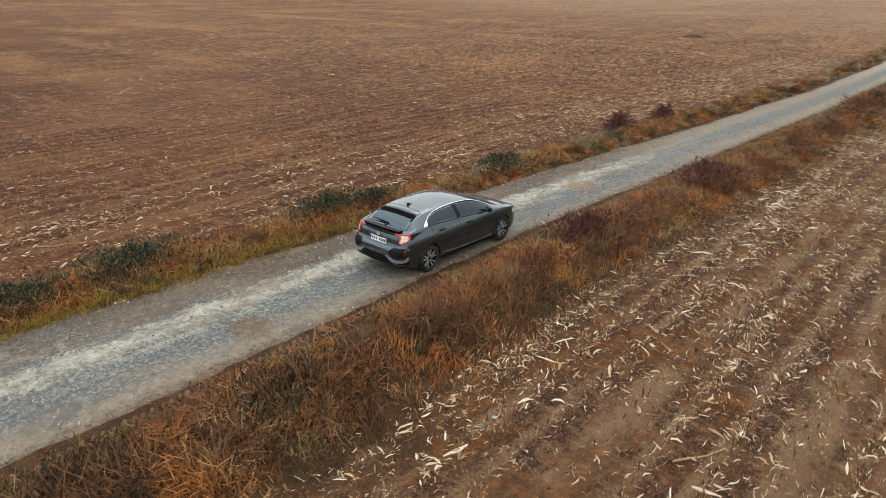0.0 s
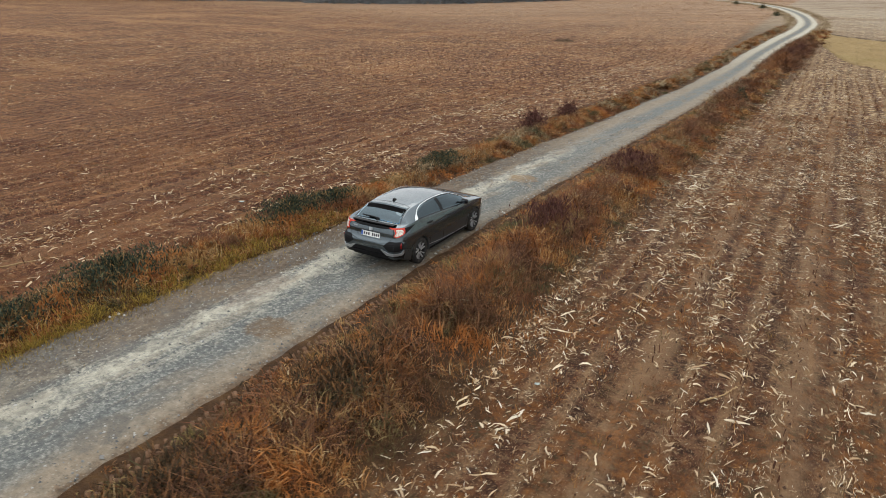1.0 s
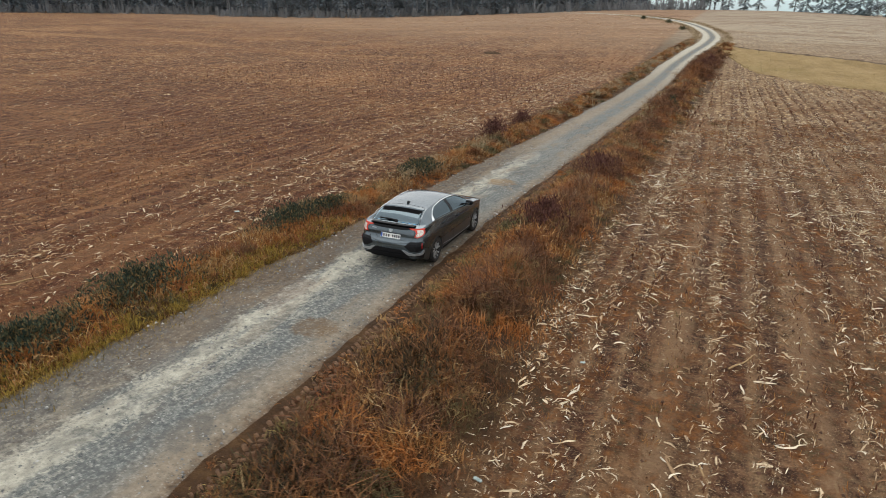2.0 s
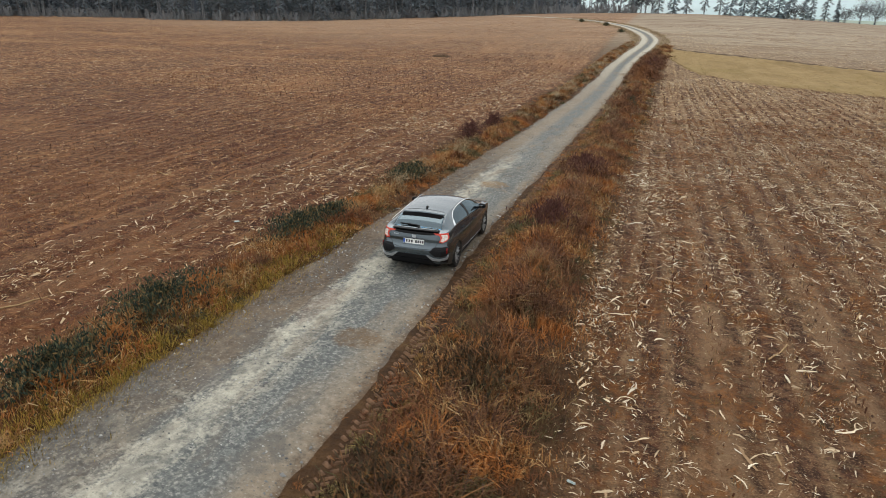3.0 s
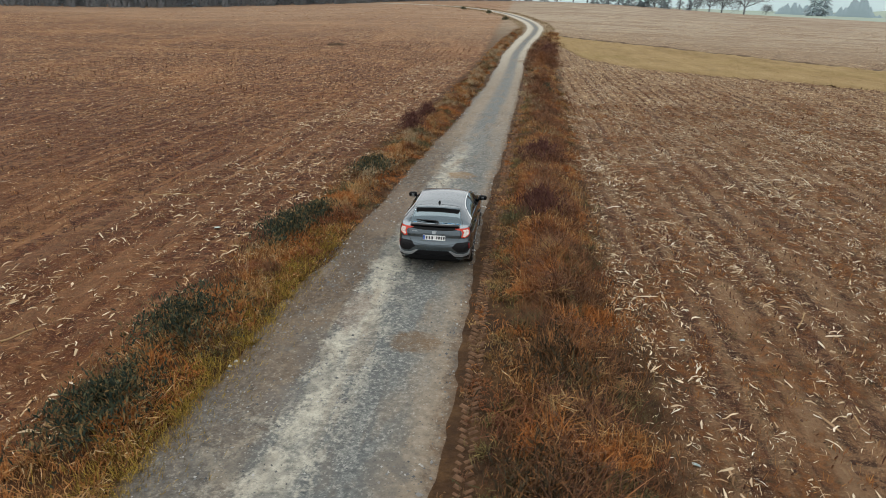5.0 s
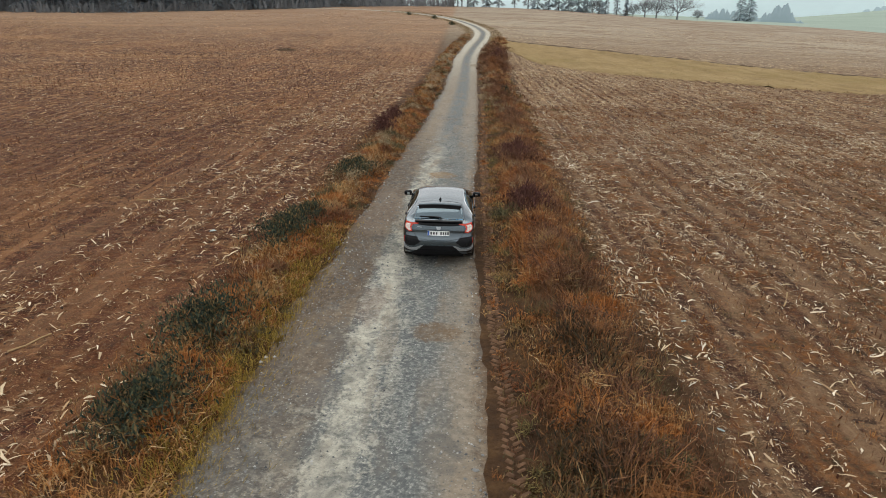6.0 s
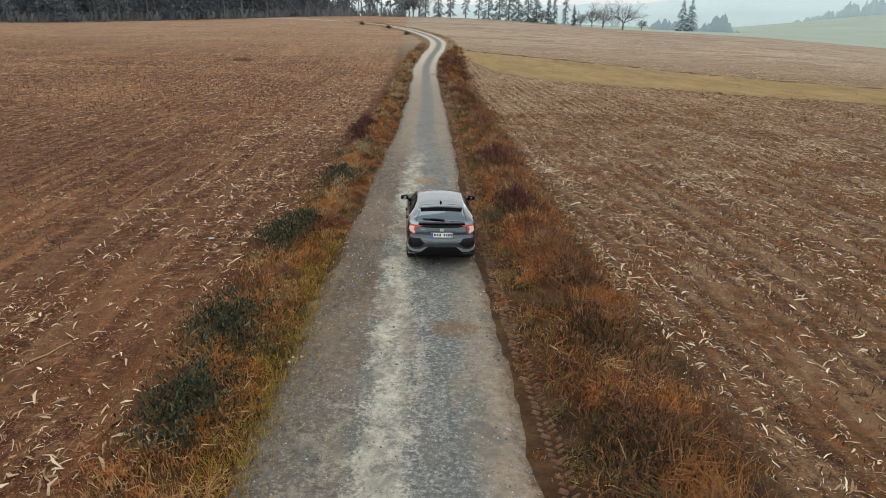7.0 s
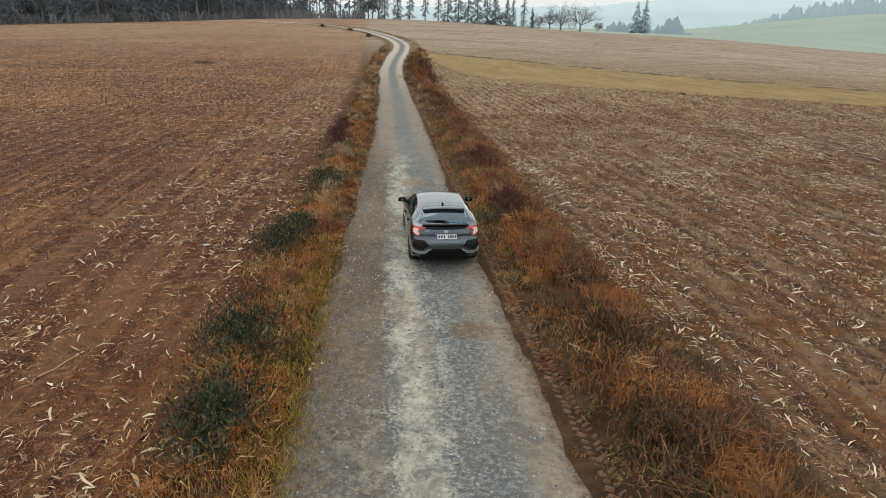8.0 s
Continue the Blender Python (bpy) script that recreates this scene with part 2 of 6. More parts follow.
soil = blend(nt, calc(nt, "MULTIPLY", far, ease(nt, crop, 0.52, 0.42, 0, 0.7)), soil, (0.13, 0.075, 0.05))
soil = blend(nt, calc(nt, "MULTIPLY", calc(nt, "MULTIPLY", far, ease(nt, grain(nt, scaled(nt, p, 0.4, 1, 1, 27), 2.5, 5.0, 0.75), 0.52, 0.62, 0, 0.7)), ease(nt, py, 110, 190, 1, 0.2)), soil, (0.42, 0.335, 0.24))
# The far green slope, greyed by mist in its colour.
meadow_far = calc(nt, "MULTIPLY", ease(nt, calc(nt, "ADD", away, calc(nt, "MULTIPLY", grain(nt, p, 0.05, 3.0), 14)), 333, 337), ease(nt, px, 60, 90))
soil = blend(nt, meadow_far, soil, ramp(nt, grain(nt, p, 0.02, 4.0), (0.3, (0.225, 0.275, 0.25)), (0.7, (0.265, 0.315, 0.285))))
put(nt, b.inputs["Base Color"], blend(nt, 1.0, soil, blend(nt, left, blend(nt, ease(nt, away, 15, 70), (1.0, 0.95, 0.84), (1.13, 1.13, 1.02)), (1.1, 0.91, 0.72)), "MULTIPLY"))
relief(nt, b, calc(nt, "ADD", calc(nt, "MULTIPLY", mid, 1.0), calc(nt, "MULTIPLY", fine, 0.7)), 0.13, 1.0)

road_mat, nt, b = material("track_gravel", 0.92, spec=0.25)
p = place(nt)
uvn = nt.nodes.new("ShaderNodeUVMap")
uvn.uv_map = "UVMap"
ac, al, _ = axes(nt, uvn.outputs[0])
n1 = grain(nt, scaled(nt, p, 1.3, 0.4, 1), 1.1, 5.0, 0.65, 0.6)
n2 = grain(nt, p, 5.5, 5.0, 0.7)
n3 = grain(nt, p, 45, 3.0, 0.7)
blot = grain(nt, scaled(nt, p, 1.0, 0.55, 1), 2.4, 6.0, 0.7, 0.5)
stones = grain(nt, p, 13, 3.0, 0.75)
gravel = ramp(nt, n2, (0.3, (0.072, 0.079, 0.082)), (0.5, (0.138, 0.145, 0.145)), (0.72, (0.245, 0.247, 0.237)))
gravel = blend(nt, 0.55, gravel, ramp(nt, stones, (0.36, (0.04, 0.047, 0.052)), (0.52, (0.13, 0.14, 0.145)), (0.66, (0.36, 0.36, 0.345))))
blot = calc(nt, "ADD", blot, calc(nt, "MULTIPLY_ADD", stones, 0.5, -0.25))
acn = calc(nt, "ADD", ac, calc(nt, "MULTIPLY_ADD", n1, 1.0, -0.5))
acs = calc(nt, "ADD", ac, calc(nt, "MULTIPLY_ADD", blot, 0.5, -0.25))


def lane(lo0, lo1, hi0, hi1, v=None):
    v = v or acn
    return calc(nt, "MULTIPLY", ease(nt, v, lo0, lo1), ease(nt, v, hi0, hi1, 1, 0))


near = ease(nt, al, 6.0, 20.0, 1, 0)
farm = calc(nt, "SUBTRACT", 1.0, near)
chalk = ramp(nt, n2, (0.3, (0.22, 0.21, 0.183)), (0.62, (0.44, 0.42, 0.365)))
tan = ramp(nt, n2, (0.3, (0.165, 0.132, 0.1)), (0.62, (0.29, 0.235, 0.18)))
mud = ramp(nt, grain(nt, p, 7, 5.0, 0.75), (0.32, (0.05, 0.034, 0.024)), (0.5, (0.1, 0.073, 0.053)), (0.7, (0.19, 0.148, 0.11)))
# pale dusty lane, broken into blotches
pale = lane(-1.3, -0.5, 0.1, 0.8)
col = gravel
col = blend(nt, calc(nt, "MULTIPLY", calc(nt, "MULTIPLY", pale, near), ease(nt, blot, 0.43, 0.6, 0.0, 0.85)), col, chalk)
col = blend(nt, calc(nt, "MULTIPLY", calc(nt, "MULTIPLY", lane(-0.55, -0.3, 0.0, 0.25, acs), near), ease(nt, blot, 0.34, 0.54, 0.3, 0.9)), col, chalk)
side = calc(nt, "MULTIPLY", lane(-1.7, -1.3, -1.0, -0.6), ease(nt, al, -6, -9))
col = blend(nt, calc(nt, "MULTIPLY", side, ease(nt, blot, 0.47, 0.58, 0.0, 0.6)), col, chalk)
# trodden earth over the gravel on one side, under and ahead of the car
earth = calc(nt, "MULTIPLY", calc(nt, "MULTIPLY", ease(nt, acs, -0.45, -0.75), ease(nt, al, -13, -4.0, 0.35, 1.0)), ease(nt, al, 14, 30, 1, 0))
col = blend(nt, calc(nt, "MULTIPLY", earth, ease(nt, grain(nt, p, 1.4, 5.0, 0.75), 0.34, 0.5, 0.65, 1.0)), col, mud)
# dark damp gravel beside it, brown dust along the other edge
col = blend(nt, calc(nt, "MULTIPLY", calc(nt, "MULTIPLY", lane(0.3, 0.6, 1.0, 1.35), near), ease(nt, blot, 0.54, 0.42, 0.0, 0.5)), col, (0.09, 0.095, 0.098))
col = blend(nt, calc(nt, "MULTIPLY", calc(nt, "MULTIPLY", lane(0.9, 1.7, 2.6, 3.0), near), 0.8), col, tan)
# ahead: two dusty wheel lanes with grey gravel between
col = blend(nt, calc(nt, "MULTIPLY", calc(nt, "MULTIPLY", lane(-1.6, -1.0, -0.5, 0.0, acs), farm), 0.75), col, tan)
col = blend(nt, calc(nt, "MULTIPLY", calc(nt, "MULTIPLY", lane(0.4, 0.9, 1.6, 2.0, acs), farm), 0.75), col, tan)
col = blend(nt, calc(nt, "MULTIPLY", calc(nt, "MULTIPLY", lane(-0.6, -0.1, 0.4, 0.9, acs), farm), 0.5), col, (0.13, 0.137, 0.142))
col = blend(nt, calc(nt, "MULTIPLY", ease(nt, n1, 0.5, 0.62), ease(nt, al, -12, 2, 0.2, 0.6)), col, ramp(nt, n2, (0.3, (0.13, 0.1, 0.076)), (0.7, (0.27, 0.21, 0.155))))
# all but the middle strip turns paler further along
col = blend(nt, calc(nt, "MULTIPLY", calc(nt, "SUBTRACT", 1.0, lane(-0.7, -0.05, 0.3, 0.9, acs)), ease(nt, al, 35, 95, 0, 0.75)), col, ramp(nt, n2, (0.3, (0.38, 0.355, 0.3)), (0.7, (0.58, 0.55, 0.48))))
rim = nt.nodes.new("ShaderNodeUVMap")
rim.uv_map = "EdgeMap"
ru = axes(nt, rim.outputs[0])[0]
ru = calc(nt, "MINIMUM", ru, calc(nt, "SUBTRACT", 1.0, ru))
rx, ry, _ = axes(nt, p)
# worn hollows filled with silt, and tufts of brown turf
for cx, cy, ex, ey, tone in ((-1.62, -6.3, 0.3, 0.5, (0.1, 0.085, 0.075)), (-1.3, -4.4, 0.28, 1.0, (0.15, 0.11, 0.09)), (-1.65, -7.7, 0.35, 0.45, (0.12, 0.11, 0.105)),
                             (0.3, -9.2, 0.35, 0.5, (0.13, 0.12, 0.11)), (-2.0, 2.6, 0.7, 2.4, (0.17, 0.125, 0.095)), (-0.2, 7.1, 0.55, 0.5, (0.22, 0.13, 0.055)), (0.1, -5.6, 0.5, 0.42, (0.13, 0.075, 0.032)), (1.3, 14, 0.3, 2.0, (0.2, 0.15, 0.1)), (2.0, 62, 0.9, 1.6, (0.16, 0.11, 0.06))):
    dx = calc(nt, "DIVIDE", calc(nt, "SUBTRACT", rx, cx), ex)
    dy = calc(nt, "DIVIDE", calc(nt, "SUBTRACT", ry, cy), ey)
    d2 = calc(nt, "ADD", calc(nt, "MULTIPLY", dx, dx), calc(nt, "MULTIPLY", dy, dy))
    d2 = calc(nt, "ADD", d2, calc(nt, "MULTIPLY_ADD", grain(nt, p, 3.5, 4.0, 0.7), 2.4, -1.2))
    col = blend(nt, calc(nt, "MULTIPLY", ease(nt, d2, 0.5, 1.3, 0.8, 0.0), ease(nt, n2, 0.3, 0.6, 1.0, 0.55)), col, tone)
ru = calc(nt, "ADD", ru, calc(nt, "MULTIPLY_ADD", grain(nt, p, 4.5, 5.0, 0.75), 0.22, -0.11))
col = blend(nt, ease(nt, ru, 0.0, 0.1, 0.9, 0.0), col, ramp(nt, n2, (0.3, (0.05, 0.032, 0.02)), (0.7, (0.16, 0.1, 0.06))))
col = blend(nt, ease(nt, stones, 0.6, 0.72, 0, 0.22), col, (0.42, 0.41, 0.38))
smear = grain(nt, scaled(nt, p, 1.0, 0.6, 1), 1.0, 5.0, 0.65, 0.5)
col = blend(nt, calc(nt, "MULTIPLY", ease(nt, smear, 0.48, 0.36, 0, 0.5), near), col, (0.09, 0.09, 0.088))
cell_d, cell_c = cells(nt, p, 24)
light = axes(nt, cell_c)[0]
col = blend(nt, calc(nt, "MULTIPLY", ease(nt, light, 0.78, 0.86, 0, 0.4), ease(nt, cell_d, 0.2, 0.42, 1, 0)), col, (0.42, 0.41, 0.385))
col = blend(nt, calc(nt, "MULTIPLY", ease(nt, light, 0.2, 0.12, 0, 0.5), ease(nt, cell_d, 0.2, 0.42, 1, 0)), col, (0.06, 0.062, 0.065))
col = blend(nt, ease(nt, n3, 0.5, 0.3, 0, 0.35), col, (0.07, 0.07, 0.072))
put(nt, b.inputs["Base Color"], blend(nt, 1.0, col, (1.02, 1.0, 0.93), "MULTIPLY"))
relief(nt, b, calc(nt, "ADD", n2, calc(nt, "MULTIPLY", stones, 0.6)), 0.035, 0.9)

meadow_mat, nt, b = material("dry_meadow", 0.95, spec=0.2)
p = place(nt)
g = grain(nt, scaled(nt, p, 1, 0.35, 1, 20), 0.35, 6.0, 0.65)
col = ramp(nt, g, (0.3, (0.19, 0.135, 0.065)), (0.5, (0.27, 0.2, 0.1)), (0.72, (0.34, 0.26, 0.145)))
col = blend(nt, ease(nt, grain(nt, scaled(nt, p, 0.3, 1, 1, 24), 1.3, 5.0, 0.7), 0.54, 0.68, 0, 0.5), col, (0.14, 0.1, 0.05))
col = blend(nt, ease(nt, grain(nt, p, 0.08, 3.0), 0.5, 0.7, 0, 0.4), col, (0.2, 0.16, 0.06))
put(nt, b.inputs["Base Color"], blend(nt, 1.0, col, (0.98, 0.9, 0.78), "MULTIPLY"))
relief(nt, b, grain(nt, p, 9, 4.0, 0.7), 0.08)


def lit_through(mat, nt, b, share):
    """Lets part of the light come through thin leaves."""
    out = nt.nodes["Material Output"]
    t, m = nt.nodes.new("ShaderNodeBsdfTranslucent"), nt.nodes.new("ShaderNodeMixShader")
    src = b.inputs["Base Color"].links[0].from_socket
    nt.links.new(src, t.inputs["Color"])
    m.inputs[0].default_value = share
    nt.links.new(b.outputs[0], m.inputs[1])
    nt.links.new(t.outputs[0], m.inputs[2])
    nt.links.new(m.outputs[0], out.inputs["Surface"])


def litter_mat(name, stops, patch, patch_scale=0.5, rough=0.85, thin=0.0):
    """Dry plant matter: each strand its own tone, tinted in patches."""
    mat, nt, b = material(name, rough, spec=0.25)
    col = ramp(nt, island(nt), *stops)
    for tone, lo, hi, amount, shift in patch:
        p2 = nt.nodes.new("ShaderNodeVectorMath")
        put(nt, p2.inputs[0], place(nt))
        p2.inputs[1].default_value = (shift, shift * 0.7, 0)
        col = blend(nt, ease(nt, grain(nt, p2.outputs[0], patch_scale, 3.0, 0.6), lo, hi, 0, amount), col, tone)
    put(nt, b.inputs["Base Color"], col)
    if thin:
        lit_through(mat, nt, b, thin)
    return mat


grass_mat = litter_mat("verge_grass", ((0.0, (0.07, 0.03, 0.012)), (0.3, (0.22, 0.09, 0.025)), (0.65, (0.4, 0.175, 0.05)), (0.88, (0.47, 0.3, 0.13)), (1.0, (0.58, 0.45, 0.26))),
                       (((0.38, 0.125, 0.025), 0.47, 0.58, 0.65, 0), ((0.05, 0.028, 0.016), 0.52, 0.6, 0.7, 31), ((0.055, 0.07, 0.032), 0.54, 0.6, 0.8, 67), ((0.15, 0.055, 0.028), 0.53, 0.6, 0.7, 151), ((0.42, 0.29, 0.13), 0.57, 0.66, 0.55, 101)), 0.6)
tan_grass = litter_mat("pale_grass", ((0.0, (0.2, 0.14, 0.08)), (0.6, (0.34, 0.25, 0.145)), (1.0, (0.46, 0.37, 0.23))), (((0.16, 0.105, 0.06), 0.5, 0.65, 0.5, 3),))
weed_mat = litter_mat("dead_weeds", ((0.0, (0.05, 0.024, 0.014)), (0.5, (0.135, 0.058, 0.028)), (1.0, (0.26, 0.13, 0.06))), (((0.1, 0.04, 0.025), 0.5, 0.62, 0.6, 12), ((0.3, 0.12, 0.03), 0.52, 0.62, 0.5, 57)))
dull_mat = litter_mat("weathered_husks", ((0.0, (0.16, 0.085, 0.042)), (0.3, (0.34, 0.225, 0.13)), (0.7, (0.58, 0.45, 0.29)), (1.0, (0.74, 0.63, 0.47))), (((0.2, 0.11, 0.06), 0.52, 0.66, 0.5, 5),))
husk_mat = litter_mat("maize_husks", ((0.0, (0.16, 0.085, 0.04)), (0.25, (0.38, 0.25, 0.14)), (0.55, (0.58, 0.45, 0.29)), (0.85, (0.7, 0.6, 0.44)), (1.0, (0.78, 0.72, 0.6))), (((0.24, 0.13, 0.07), 0.56, 0.7, 0.45, 5),))
straw_mat = litter_mat("reddish_straw", ((0.0, (0.13, 0.05, 0.022)), (0.35, (0.25, 0.115, 0.05)), (0.7, (0.42, 0.25, 0.12)), (0.9, (0.6, 0.44, 0.26)), (1.0, (0.74, 0.62, 0.44))), (((0.2, 0.09, 0.05), 0.52, 0.66, 0.5, 5),))
stalk_mat = litter_mat("maize_stubble", ((0.0, (0.06, 0.024, 0.014)), (0.6, (0.14, 0.06, 0.032)), (0.85, (0.26, 0.13, 0.06)), (1.0, (0.45, 0.31, 0.16))), ())
pebble_mat = litter_mat("pebbles", ((0.0, (0.05, 0.052, 0.055)), (0.5, (0.15, 0.15, 0.147)), (0.8, (0.24, 0.235, 0.22)), (1.0, (0.4, 0.39, 0.36))), ())
leaf_dark = litter_mat("shrub_leaves", ((0.0, (0.018, 0.027, 0.02)), (0.45, (0.036, 0.052, 0.034)), (0.75, (0.1, 0.1, 0.05)), (0.9, (0.17, 0.11, 0.045)), (1.0, (0.3, 0.19, 0.08))), ())
moss_mat = litter_mat("mossy_turf", ((0.0, (0.1, 0.075, 0.016)), (0.6, (0.3, 0.2, 0.034)), (1.0, (0.44, 0.29, 0.06))), ())
olive_mat = litter_mat("olive_grass", ((0.0, (0.06, 0.05, 0.02)), (0.5, (0.15, 0.115, 0.04)), (1.0, (0.3, 0.21, 0.08))), (((0.22, 0.1, 0.03), 0.5, 0.62, 0.6, 21),))
rust_mat = litter_mat("rusty_weeds", ((0.0, (0.11, 0.035, 0.014)), (0.5, (0.24, 0.085, 0.022)), (1.0, (0.42, 0.21, 0.06))), (((0.07, 0.075, 0.03), 0.52, 0.62, 0.7, 44), ((0.09, 0.04, 0.025), 0.5, 0.6, 0.7, 9)))
leaf_red = litter_mat("withered_stems", ((0.0, (0.05, 0.018, 0.016)), (0.5, (0.105, 0.04, 0.032)), (1.0, (0.17, 0.085, 0.06))), ())
bark_mat, nt, b = material("bark", 0.95, spec=0.2)
put(nt, b.inputs["Base Color"], ramp(nt, grain(nt, scaled(nt, place(nt), 3, 3, 0.6), 3, 4.0), (0.3, (0.06, 0.05, 0.045)), (0.7, (0.14, 0.115, 0.1))))


# ---- ground, track and meadow ----
def spread(fine_lo, fine_hi, pitch, lo, hi, grow=1.09):
    out = list(np.arange(fine_lo, fine_hi, pitch))
    for end, sign in ((hi, 1), (lo, -1)):
        v, d = (out[-1] if sign > 0 else out[0]), pitch
        more = []
        while (v - end) * sign < 0:
            d *= grow
            v += sign * d
            more.append(v)
        out = out + more if sign > 0 else more[::-1] + out
    return np.array(out)


gx = spread(-13, 16, 0.25, -2500, 2500)
gy = spread(-21, 34, 0.3, -400, 2600, 1.06)
X, Y = np.meshgrid(gx, gy)
me = mesh_of("ground", np.stack([X, Y, land(X, Y)], -1).reshape(-1, 3), grid_faces(len(gy), len(gx)))
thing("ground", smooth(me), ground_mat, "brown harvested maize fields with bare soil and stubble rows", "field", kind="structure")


def flat_sheet(name, ys, left_of, right_of, n, lift, mat, label, category, crown=0.0):
    """A sheet that follows the land between two lines, with its own across and along."""
    s = np.linspace(0, 1, n)
    Y = np.repeat(ys[:, None], n, 1)
    L, R = left_of(ys)[:, None], right_of(ys)[:, None]
    X = L + (R - L) * s[None]
    Z = land(X, Y) + lift(s)[None] + crown * 0.012 * lumps(X * 0.8, Y * 0.8)
    me = mesh_of(name, np.stack([X, Y, Z], -1).reshape(-1, 3), grid_faces(len(ys), n))
    uv = me.uv_layers.new(name="UVMap")
    idx = np.empty(len(me.loops), np.int32)
    me.loops.foreach_get("vertex_index", idx)
    flat = np.stack([X - road_mid(Y), Y], -1).reshape(-1, 2)
    uv.data.foreach_set("uv", flat[idx].astype(np.float32).ravel())
    rim = np.stack([np.repeat(s[None], len(ys), 0), Y * 0], -1).reshape(-1, 2)
    me.uv_layers.new(name="EdgeMap").data.foreach_set("uv", rim[idx].astype(np.float32).ravel())
    return thing(name, smooth(me), mat, label, category, kind="structure")


def ragged(y, k):
    return 0.08 * np.sin(0.33 * y + k) + 0.045 * np.sin(1.13 * y + 3 * k) + 0.012 * np.sin(2.9 * y + 2.2 * k + np.sin(0.7 * y)) + 0.012 * np.sin(6.7 * y + k + 2 * np.sin(1.9 * y)) + 0.015 * np.sin(12.7 * y + 3 * k)


road_ys = np.concatenate([np.arange(-60, -22, 0.8), np.arange(-22, 40, 0.16), np.arange(40, 250, 0.8)])
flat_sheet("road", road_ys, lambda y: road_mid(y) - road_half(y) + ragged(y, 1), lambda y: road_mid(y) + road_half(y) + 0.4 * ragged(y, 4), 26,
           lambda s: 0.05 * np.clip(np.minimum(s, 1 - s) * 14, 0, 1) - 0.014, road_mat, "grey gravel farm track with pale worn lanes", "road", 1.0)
meadow_near = knots([(4.6, 93), (6, 86), (7.2, 80), (9.2, 69.5), (12, 63), (20, 54.6), (30, 45.6), (38, 38.5), (90, -2), (200, -75)])
meadow_far_edge = knots([(4.6, 99), (6.5, 95), (12, 89.5), (19.5, 85.5), (26, 79.5), (33, 73), (40, 64.5), (48, 54.5), (90, 15), (200, -45)])
mxs = np.concatenate([np.arange(4.8, 60, 0.5), np.arange(60, 200, 3.0)])
s = np.linspace(0, 1, 40)
A = (meadow_near(mxs) + 3 * ragged(mxs * 0.5, 2))[:, None]
B = (meadow_far_edge(mxs) + 3 * ragged(mxs * 0.5, 5))[:, None]
Y = A + (B - A) * s[None]
X = np.repeat(mxs[:, None], 40, 1)
Z = land(X, Y) + 0.10 * np.clip(np.minimum(s, 1 - s) * 20, 0, 1)[None] - 0.01 + 0.02 * lumps(X, Y)
me = mesh_of("meadow", np.stack([X, Y, Z], -1).reshape(-1, 3), grid_faces(len(mxs), 40)[:, ::-1])
thing("meadow", smooth(me), meadow_mat, "strip of dry yellow meadow between the brown fields", "meadow", kind="structure")


# a dark ploughed lip runs along the meadow's far side
lip_x = np.arange(5.2, 150, 0.4)
lip_y = meadow_far_edge(lip_x) + 3 * ragged(lip_x * 0.5, 5)
side_ = np.array((-0.5, -0.2, 0.0, 0.35, 1.1))
rise_ = np.array((0.0, 0.1, 0.14, 0.11, -0.02))
X = lip_x[:, None] + 0 * side_[None]
Y = lip_y[:, None] + side_[None] * (1 + 0.3 * np.sin(1.7 * lip_x))[:, None]
Z = land(X, Y) + rise_[None] * (0.75 + 0.35 * np.sin(0.9 * lip_x) + 0.3 * np.sin(2.3 * lip_x + 1))[:, None]
lip_mat, nt, b = material("ploughed_lip", 0.95, spec=0.2)
put(nt, b.inputs["Base Color"], ramp(nt, grain(nt, scaled(nt, place(nt), 0.4, 1, 1), 1.6, 5.0, 0.7), (0.35, (0.07, 0.046, 0.03)), (0.55, (0.13, 0.09, 0.06)), (0.7, (0.24, 0.18, 0.11))))
thing("field_lip", smooth(mesh_of("field_lip", np.stack([X, Y, Z], -1).reshape(-1, 3), grid_faces(len(lip_x), 5)[:, ::-1])), lip_mat, "dark ploughed lip of soil between meadow and field", "soil", kind="structure")


